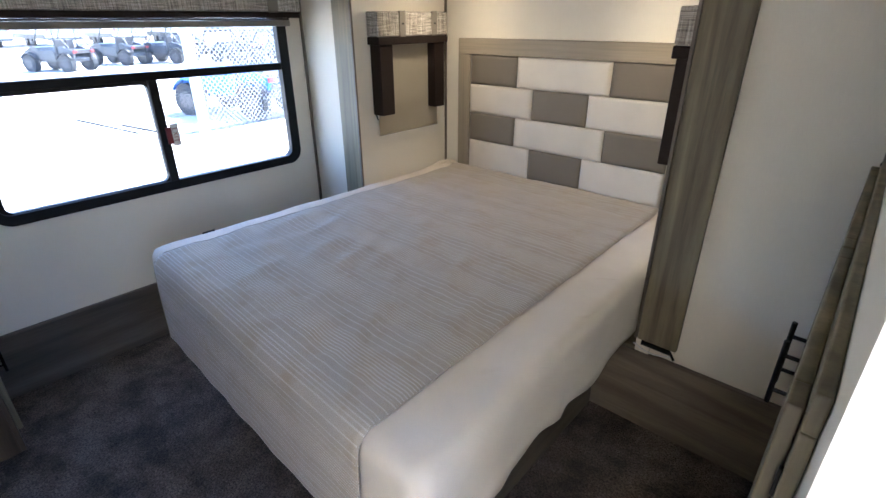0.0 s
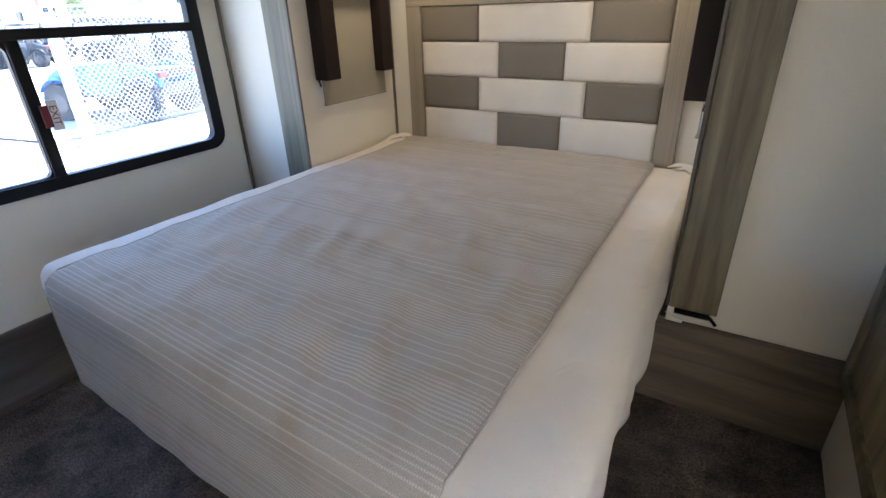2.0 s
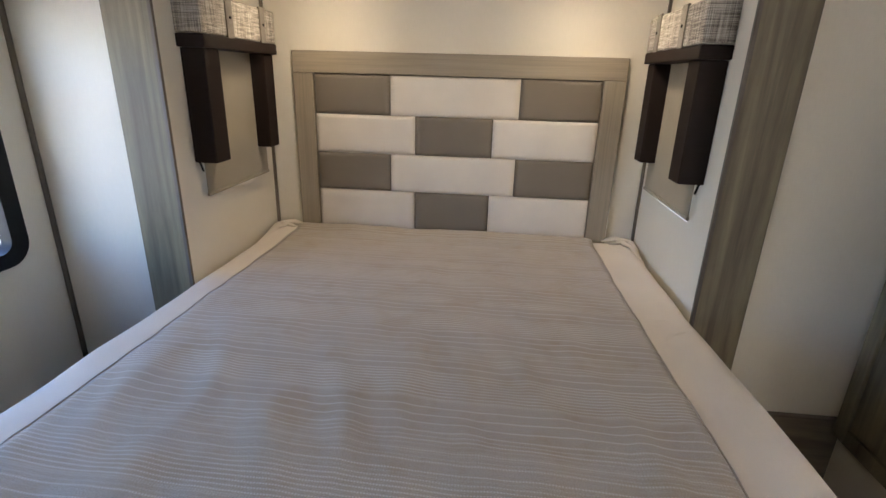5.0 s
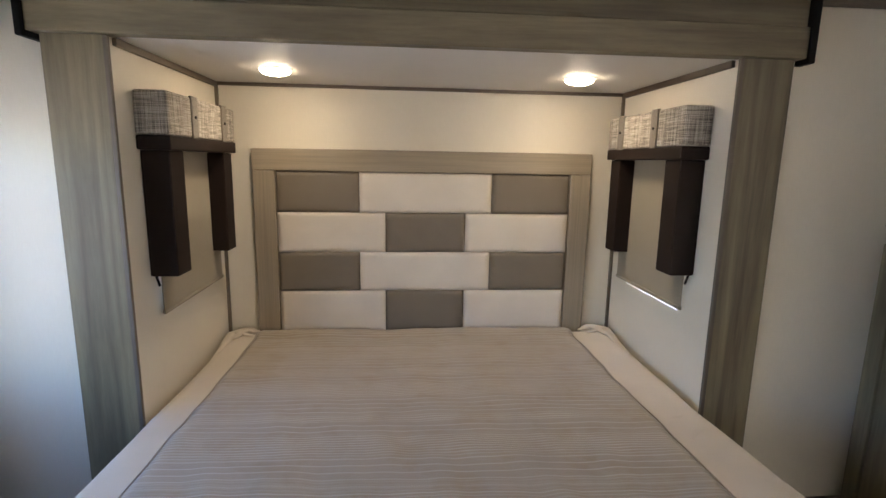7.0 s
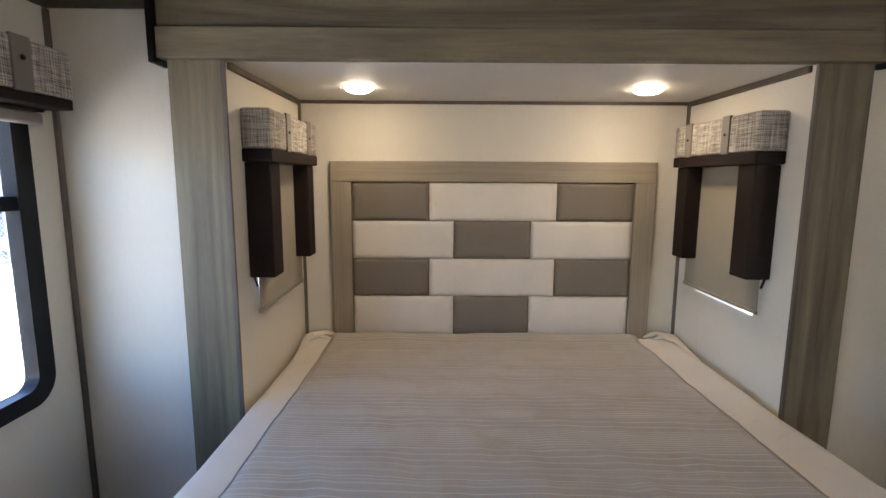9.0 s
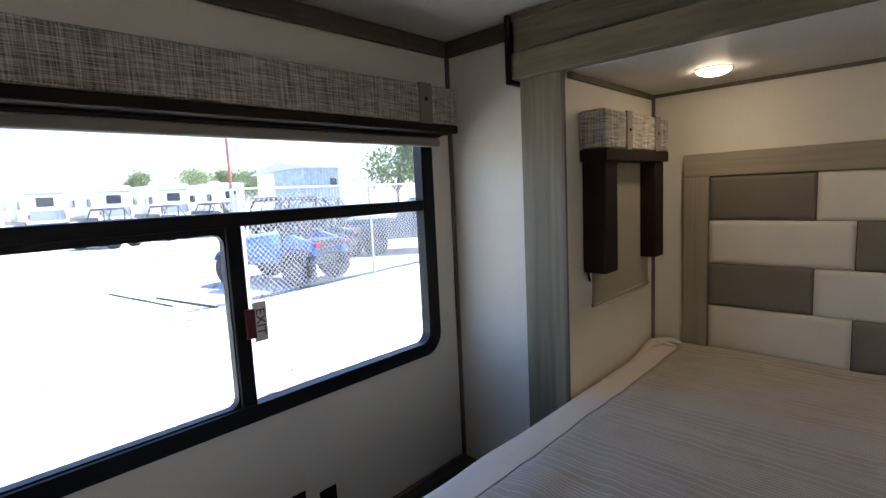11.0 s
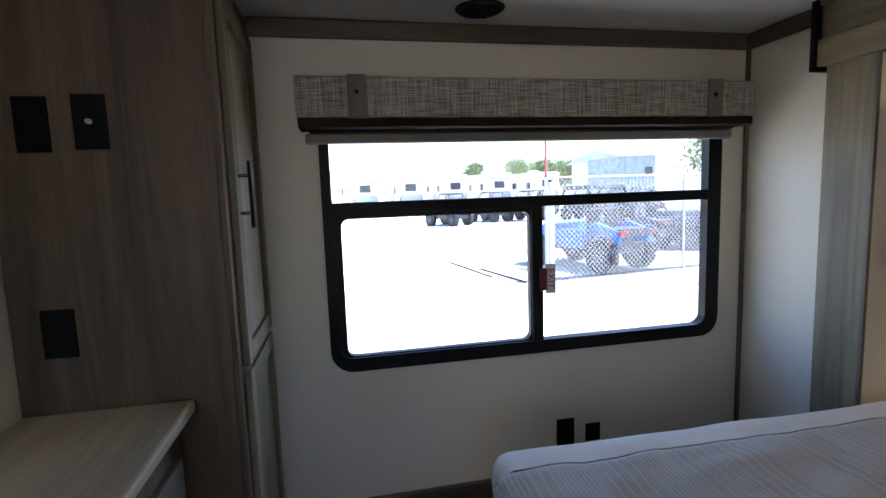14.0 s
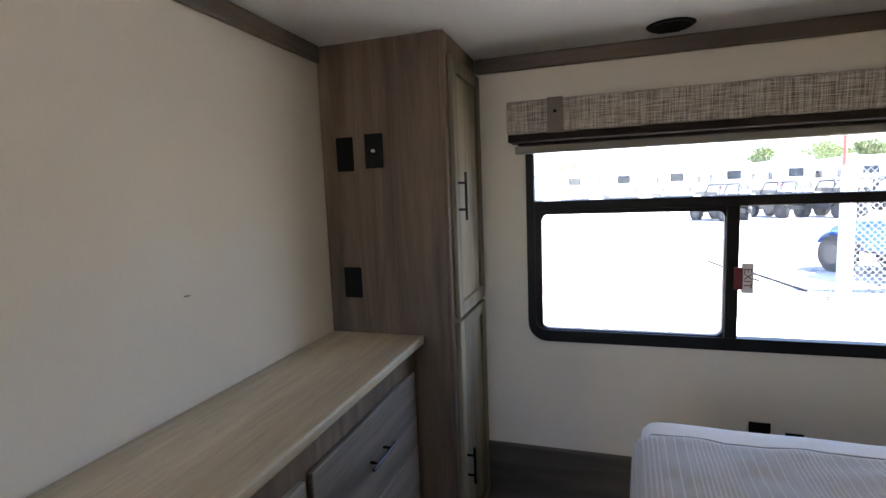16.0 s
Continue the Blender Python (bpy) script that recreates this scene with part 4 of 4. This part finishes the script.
def side_by_side(paint, label):
    """Two-seat off-road buggy, nose to +x, standing on z = 0."""
    e = thing("off_road_buggy", label, "off-road vehicle", "buggies parked in the yard")
    for x in (-0.95, 0.95):
        for y in (-0.62, 0.62):
            wheel(e, x, y, 0.36, 0.36, 0.27)
    bm = box(-1.2, 1.15, -0.5, 0.5, 0.42, 0.62)
    part("chassis", bm, GREYP, e, bevel=0.03)
    bm = bmesh.new()
    prof = [(0.35, 0.62), (0.45, 1.05), (0.75, 1.08), (1.3, 0.88), (1.42, 0.68), (1.3, 0.6)]
    rows = [[bm.verts.new((px, s * (0.62 if px < 1 else 0.5), pz)) for px, pz in prof] for s in (-1, 1)]
    for k in range(len(prof)):
        n = (k + 1) % len(prof)
        bm.faces.new((rows[0][k], rows[0][n], rows[1][n], rows[1][k]))
    bm.faces.new(rows[0]), bm.faces.new(rows[1])
    bmesh.ops.recalc_face_normals(bm, faces=bm.faces)
    part("hood", bm, paint, e, bevel=0.03)
    part("cargo_bed", box(-1.35, -0.6, -0.46, 0.46, 0.78, 0.96), CAGE, e, bevel=0.04)
    for s in (-1, 1):
        bm = bmesh.new()
        prof = [(-1.32, 0.62), (-1.38, 0.9), (-0.75, 1.1), (-0.45, 0.98), (-0.4, 0.62)]
        rows = [[bm.verts.new((px, y, pz)) for px, pz in prof] for y in (s * 0.44, s * 0.58)]
        for k in range(len(prof)):
            n = (k + 1) % len(prof)
            bm.faces.new((rows[0][k], rows[0][n], rows[1][n], rows[1][k]))
        bm.faces.new(rows[0]), bm.faces.new(rows[1])
        bmesh.ops.recalc_face_normals(bm, faces=bm.faces)
        part("rear_side", bm, paint, e, bevel=0.02)
        part("door_panel", box(-0.42, 0.42, s * 0.6 - 0.02, s * 0.6 + 0.02, 0.5, 0.92), paint, e, bevel=0.015)
        for wx in (-0.95, 0.95):
            bm = bmesh.new()
            arc = [(wx + 0.45 * math.cos(a), 0.36 + 0.45 * math.sin(a)) for a in (0.45, 0.8, 1.15, 1.5, 1.85, 2.2, 2.6)]
            rows = [[bm.verts.new((px, y, pz + dz)) for px, pz in arc] for y, dz in ((s * 0.48, 0.0), (s * 0.74, 0.0), (s * 0.74, 0.03), (s * 0.48, 0.05))]
            for a in range(4):
                for k in range(len(arc) - 1):
                    bm.faces.new((rows[a][k], rows[a][k + 1], rows[(a + 1) % 4][k + 1], rows[(a + 1) % 4][k]))
            bmesh.ops.recalc_face_normals(bm, faces=bm.faces)
            part("fender", bm, CAGE if wx < 0 else paint, e)
        part("seat", box(-0.4, 0.1, s * 0.3 - 0.22, s * 0.3 + 0.22, 0.62, 0.8), CAGE, e, bevel=0.05)
        part("seat_back", box(-0.52, -0.38, s * 0.3 - 0.22, s * 0.3 + 0.22, 0.8, 1.4), CAGE, e, bevel=0.05)
        bm = bmesh.new()
        for a, b in (((0.6, 1.05), (0.15, 1.85)), ((0.15, 1.85), (-0.6, 1.88)), ((-0.6, 1.88), (-1.25, 1.02)), ((-0.6, 1.88), (-0.55, 0.75))):
            tube(bm, (a[0], s * 0.6, a[1]), (b[0], s * 0.6, b[1]), 0.028, 8)
        part("cage_side", bm, CAGE, e)
        part("tail_lamp", box(-1.42, -1.37, s * 0.5 - 0.09, s * 0.5 + 0.09, 0.82, 0.92), REDP, e)
    bm = bmesh.new()
    for x, z in ((0.15, 1.85), (-0.6, 1.88)):
        tube(bm, (x, -0.6, z), (x, 0.6, z), 0.028, 8)
    part("cage_cross", bm, CAGE, e)
    part("roof", box(-0.62, 0.2, -0.58, 0.58, 1.89, 1.93), CAGE, e, bevel=0.015)
    return e


def place(ob, x, y, turn):
    ob.matrix_basis = pose(x, y, GZ, 0, 0, turn)


blue = side_by_side(BLUE, "blue off-road buggy with black roll cage behind the fence")
black = side_by_side(GREYP, "dark grey off-road buggy with black roll cage")
slate = side_by_side(SLATE, "dark slate blue off-road buggy with black roll cage")
for src, spots in ((black, ((-28.6, 3.9, 212), (-30.4, 7.0, 210), (-29.6, 9.2, 212), (-27.5, 12.2, 205))), (slate, ((-13.6, 6.2, 217), (-35.5, 12.6, 205), (-26.5, 15.2, 215))), (blue, ((-11.04, 3.64, 200),))):
    for s in spots[:-1]:
        copy_thing(src, pose(s[0], s[1], GZ, 0, 0, s[2]))
    place(src, *spots[-1])
blue.matrix_basis = blue.matrix_basis @ Matrix.Diagonal((1.05, 1.05, 1.05, 1))


def pickup():
    """Dark pickup truck, nose towards +x, built round its own middle."""
    e = thing("pickup_truck", "dark slate pickup truck parked behind the fence", "truck")
    part("body", box(-2.7, 2.7, -0.92, 0.92, 0.5, 1.02), SLATE, e, bevel=0.08)
    part("bonnet", box(1.05, 2.66, -0.86, 0.86, 1.0, 1.2), SLATE, e, bevel=0.08)
    bm = bmesh.new()
    low = [bm.verts.new(v) for v in ((-0.95, -0.88, 1.0), (1.2, -0.88, 1.0), (1.2, 0.88, 1.0), (-0.95, 0.88, 1.0))]
    top = [bm.verts.new(v) for v in ((-0.8, -0.7, 1.82), (0.5, -0.7, 1.82), (0.5, 0.7, 1.82), (-0.8, 0.7, 1.82))]
    bm.faces.new(low), bm.faces.new(top)
    for k in range(4):
        bm.faces.new((low[k], low[(k + 1) % 4], top[(k + 1) % 4], top[k]))
    bmesh.ops.recalc_face_normals(bm, faces=bm.faces)
    part("cab", bm, SLATE, e, bevel=0.05)
    for s in (-1, 1):
        part("bed_side", box(-2.68, -0.97, s * 0.86 - 0.05, s * 0.86 + 0.05, 1.0, 1.32), SLATE, e, bevel=0.03)
        part("running_board", box(-0.95, 1.05, s * 0.98 - 0.08, s * 0.98 + 0.08, 0.42, 0.48), GEL, e, "pale running board", bevel=0.02)
        for a, b in ((-0.75, -0.1), (-0.02, 0.55)):
            bm = bmesh.new()
            q = [bm.verts.new((x, s * (y + d), z)) for d in (0.004, -0.02) for x, y, z in ((a, 0.863, 1.1), (b, 0.863, 1.1), (b - 0.06, 0.73, 1.7), (a, 0.73, 1.7))]
            for f in ((0, 1, 2, 3), (7, 6, 5, 4), (0, 4, 5, 1), (1, 5, 6, 2), (2, 6, 7, 3), (3, 7, 4, 0)):
                bm.faces.new([q[k] for k in f])
            bmesh.ops.recalc_face_normals(bm, faces=bm.faces)
            part("side_window", bm, TINT, e, "tinted side window")
        part("mirror", box(0.75, 0.85, s * 1.05 - 0.09, s * 1.05 + 0.09, 1.15, 1.32), CAGE, e, bevel=0.02)
        part("headlamp", box(2.69, 2.715, s * 0.68 - 0.16, s * 0.68 + 0.16, 0.82, 0.98), GEL, e, bevel=0.01)
        for wx in (-1.75, 1.75):
            wheel(e, wx, s * 0.84, 0.4, 0.4, 0.26)
    part("bumper", box(2.68, 2.82, -0.88, 0.88, 0.48, 0.68), CAGE, e, bevel=0.03)
    part("rear_bumper", box(-2.82, -2.68, -0.88, 0.88, 0.48, 0.66), STEEL, e, bevel=0.03)
    part("tailgate", box(-2.7, -2.63, -0.8, 0.8, 0.98, 1.32), SLATE, e, bevel=0.02)
    return e


place(pickup(), -12.1, 9.6, 231)


def trailer(x, y):
    """White travel trailer, its end wall towards +x."""
    e = thing("travel_trailer", "white travel trailer with dark windows parked in a row", "travel trailer", "row of parked trailers", at=(0, 0, 0))
    part("body", box(-7, 0, -1.22, 1.22, 0.55, 3.05), GEL, e, bevel=0.12)
    part("stripe", box(-6.9, -0.1, 1.221, 1.226, 0.9, 1.3), DECAL, e)
    part("end_band", box(0.001, 0.008, -1.0, 1.0, 0.8, 1.5), DECAL, e, "grey end band")
    part("end_window", box(0.001, 0.02, -0.55, 0.45, 1.75, 2.4), TINT, e, "dark end window", bevel=0.008)
    for a in (-5.6, -3.3, -1.4):
        part("side_window", box(a - 0.4, a + 0.4, -1.24, -1.221, 1.6, 2.2), TINT, e, "dark side window", bevel=0.008)
        part("side_window", box(a - 0.4, a + 0.4, 1.221, 1.24, 1.6, 2.2), TINT, e, "dark side window", bevel=0.008)
    part("skirt", box(-6.95, -0.05, -1.228, 1.228, 0.5, 0.8), GREYP, e, "dark lower skirt", bevel=0.02)
    part("slide_out", box(-5.2, -2.4, -1.6, -1.22, 0.9, 2.6), GEL, e, "closed slide-out room", bevel=0.04)
    part("slide_window", box(-4.5, -3.1, -1.615, -1.601, 1.6, 2.2), TINT, e, "dark slide-out window", bevel=0.006)
    part("entry_door", box(-1.9, -1.2, 1.221, 1.245, 0.75, 2.65), DECAL, e, "grey entry door", bevel=0.01)
    part("awning", tube(bmesh.new(), (-6.2, 1.32, 2.85), (-2.0, 1.32, 2.85), 0.07, 12), GREYP, e, "rolled awning")
    part("end_trim", box(0.001, 0.012, -1.12, 1.12, 2.55, 2.72), DECAL, e, "grey upper band")
    for s in (-1, 1):
        part("tail_lamp", box(0.001, 0.03, s * 1.02 - 0.07, s * 1.02 + 0.07, 0.95, 1.25), REDP, e, "red tail lamp", bevel=0.006)
    part("roof_unit", box(-3.2, -2.4, -0.35, 0.35, 3.05, 3.3), GEL, e, "roof air conditioner", bevel=0.05)
    part("ladder", tube(tube(bmesh.new(), (0.05, 0.7, 0.7), (0.05, 0.7, 3.1), 0.02, 8), (0.05, 1.0, 0.7), (0.05, 1.0, 3.1), 0.02, 8), STEEL, e)
    part("bumper", box(0.0, 0.14, -1.1, 1.1, 0.42, 0.54), GREYP, e, bevel=0.01)
    for a in (-3.9, -3.0):
        for s in (-1.05, 1.05):
            wheel(e, a, s, 0.34, 0.34, 0.22)
    return e


tr = trailer(0, 0)
tr.scale = (1.3, 1.3, 1.3)
for k in range(8):
    copy_thing(tr, pose(-58.6 + 0.45 * k, -20.4 + 5.2 * k, GZ, 0, 0, 6 - 2 * (k % 2)))
tr.matrix_basis = pose(-54.6, 21.6, GZ, 0, 0, 5) @ Matrix.Diagonal((1.3, 1.3, 1.3, 1))

# chain-link fence with its gate posts
FA, FB = Vector((-9.35, 1.95, GZ)), Vector((-10.5, 12.2, GZ))
fd = (FB - FA).normalized()
FL = (FB - FA).length
fence = thing("chain_link_fence", "galvanised chain-link fence with steel posts", "fence", at=tuple(FA))
for k in range(4):
    p = FA + fd * (FL * k / 3)
    part("post", tube(bmesh.new(), p, p + Vector((0, 0, 2.25)), 0.03, 10), STEEL, fence)
part("top_rail", tube(bmesh.new(), FA + Vector((0, 0, 2.2)), FB + Vector((0, 0, 2.2)), 0.022, 8), STEEL, fence)
bm = bmesh.new()
H, step, wr = 2.1, 0.115, 0.007
for way in (1, -1):
    for k in range(int((FL + H) / step)):
        a = k * step - (H if way > 0 else 0)
        pts = [(a, 0.0), (a + way * H, H)]
        (s0, z0), (s1, z1) = pts
        if s0 > s1: (s0, z0), (s1, z1) = (s1, z1), (s0, z0)
        if s1 <= 0 or s0 >= FL: continue
        sl = (z1 - z0) / (s1 - s0)
        if s0 < 0: z0, s0 = z0 - s0 * sl, 0.0
        if s1 > FL: z1, s1 = z1 - (s1 - FL) * sl, FL
        p, q = FA + fd * s0 + Vector((0, 0, z0 + 0.06)), FA + fd * s1 + Vector((0, 0, z1 + 0.06))
        if (q - p).length > 0.02:
            tube(bm, p, q, wr, 3)
tagged(part("wire_mesh", bm, WIRE, fence, "diamond wire mesh"), kind="stuff")
gate = thing("gate_frame", "bare steel gate frame beside the fence", "gate", at=(-8.7, 1.6, GZ))
for dx, dy, gr in ((0.0, 0.0, 0.042), (-0.25, 0.14, 0.02)):
    part("upright", tube(bmesh.new(), (-8.7 + dx, 1.6 + dy, GZ), (-8.7 + dx, 1.6 + dy, GZ + 2.1), gr, 10), STEEL, gate)
for z in (0.35, 2.0):
    part("rail", tube(bmesh.new(), (-8.7, 1.6, GZ + z), (-8.95, 1.74, GZ + z), 0.02, 8), STEEL, gate)
pole = thing("flag_pole", "tall thin red-brown pole on a galvanised foot", "pole", at=(-8.95, 1.62, GZ))
part("shaft", tube(bmesh.new(), (-8.95, 1.62, GZ + 2.2), (-8.95, 1.62, GZ + 6.0), 0.03, 12, 0.024), RUST, pole)
part("foot", tube(bmesh.new(), (-8.95, 1.62, GZ), (-8.95, 1.62, GZ + 2.2), 0.034, 12), STEEL, pole, "galvanised steel foot")
stake = tagged(part("marker_post", tube(bmesh.new(), (-11.6, 0.97, GZ), (-11.6, 0.97, GZ + 1.28), 0.02, 8), STEEL), "short thin steel post", "post")
tagged(part("ground_cable", tube(tube(bmesh.new(), (-11.5, 0.95, GZ + 0.02), (-9.4, 1.33, GZ + 0.02), 0.025, 6), (-13.2, 0.45, GZ + 0.02), (-10.3, 0.86, GZ + 0.02), 0.018, 6), RUBBER), "dark cables lying on the gravel", "cable")

# sheet-metal shed and a pale building behind it
shed = thing("metal_shed", "blue-grey corrugated metal shed", "shed", at=(-30, 18, GZ))
bm = bmesh.new()
n = 32
cols = []
for k in range(n + 1):
    y = 15.3 + 2.75 * k / n
    x = -29 + 0.04 * math.sin(k * math.pi / 1.5)
    cols.append([bm.verts.new((x, y, z)) for z in (GZ, GZ + 3.9)] + [bm.verts.new((-33, y, z)) for z in (GZ + 3.9, GZ)])
for a, b in zip(cols, cols[1:]):
    for k in range(4):
        bm.faces.new((a[k], b[k], b[(k + 1) % 4], a[(k + 1) % 4]))
bm.faces.new(cols[0]), bm.faces.new(cols[-1])
bmesh.ops.recalc_face_normals(bm, faces=bm.faces)
part("wall", bm, METAL_SHED, shed)
part("roof", box(-33.2, -28.8, 15.1, 18.25, GZ + 3.9, GZ + 4.0), STEEL, shed)
part("window", box(-28.955, -28.9, 17.25, 17.75, GZ + 2.7, GZ + 3.2), TINT, shed)
hall = thing("pale_building", "long pale building with a low roof far off", "building", at=(-41, 24, GZ))
part("wall", box(-46, -36, 20.5, 28, GZ, GZ + 4.3), GEL, hall)
bm = bmesh.new()
a = [bm.verts.new(v) for v in ((-46.5, 20.0, GZ + 4.3), (-35.5, 20.0, GZ + 4.3), (-41, 20.0, GZ + 5.3))]
b = [bm.verts.new((v.co.x, 28.5, v.co.z)) for v in a]
bm.faces.new(a), bm.faces.new(b)
for k in range(3):
    bm.faces.new((a[k], a[(k + 1) % 3], b[(k + 1) % 3], b[k]))
bmesh.ops.recalc_face_normals(bm, faces=bm.faces)
part("roof", bm, STEEL, hall)


def tree(seed, h, spread):
    rnd = random.Random(seed)
    e = thing("tree", "leafy green tree with a broad uneven crown", "tree", "trees behind the yard")
    bm = bmesh.new()
    tube(bm, (0, 0, 0), (0.1, 0, h * 0.5), 0.16, 10, 0.09)
    ends = []
    for k in range(9):
        a, up = rnd.uniform(0, 6.28), rnd.uniform(0.5, 0.95)
        p = Vector((math.cos(a) * spread * rnd.uniform(0.3, 0.8), math.sin(a) * spread * rnd.uniform(0.3, 0.8), h * up))
        tube(bm, (0.08, 0, h * rnd.uniform(0.3, 0.5)), p, 0.06, 6, 0.02)
        ends.append(p)
    part("trunk", bm, BARK, e)
    vs, fs = [], []
    for p in ends:
        for k in range(420):
            d = Vector((rnd.gauss(0, 1), rnd.gauss(0, 1), rnd.gauss(0, 0.7)))
            c = p + d * spread * 0.25
            q = Euler((rnd.uniform(0, 6), rnd.uniform(0, 6), rnd.uniform(0, 6))).to_matrix()
            s, i = rnd.uniform(0.09, 0.17), len(vs)
            vs += [tuple(c + q @ Vector(o)) for o in ((-s, 0, 0), (0, -s * 0.5, 0.02), (s, 0, 0), (0, s * 0.5, 0.02))]
            fs.append((i, i + 1, i + 2, i + 3))
    me = bpy.data.meshes.new("crown")
    me.from_pydata(vs, [], fs)
    me.materials.append(LEAF)
    c = new("crown", me)
    c.parent = e
    return e


for sd, h, w, spots in ((1, 6.2, 2.6, ((-29.5, 23.8), (-68, 25.5), (-70, 33), (-72, 17))), (2, 6.0, 3.2, ((-70, 29), (-66, 21), (-27, 26.5), (-78, -6))), (3, 5.2, 3.0, ((-66, 30.5), (-70, 37), (-24, 24.5), (-76, -16)))):
    t0 = tree(sd, h, w)
    for k, (x, y) in enumerate(spots[:-1]):
        copy_thing(t0, pose(x, y, GZ, 0, 0, 70 * k + 20))
    place(t0, *spots[-1], 0)
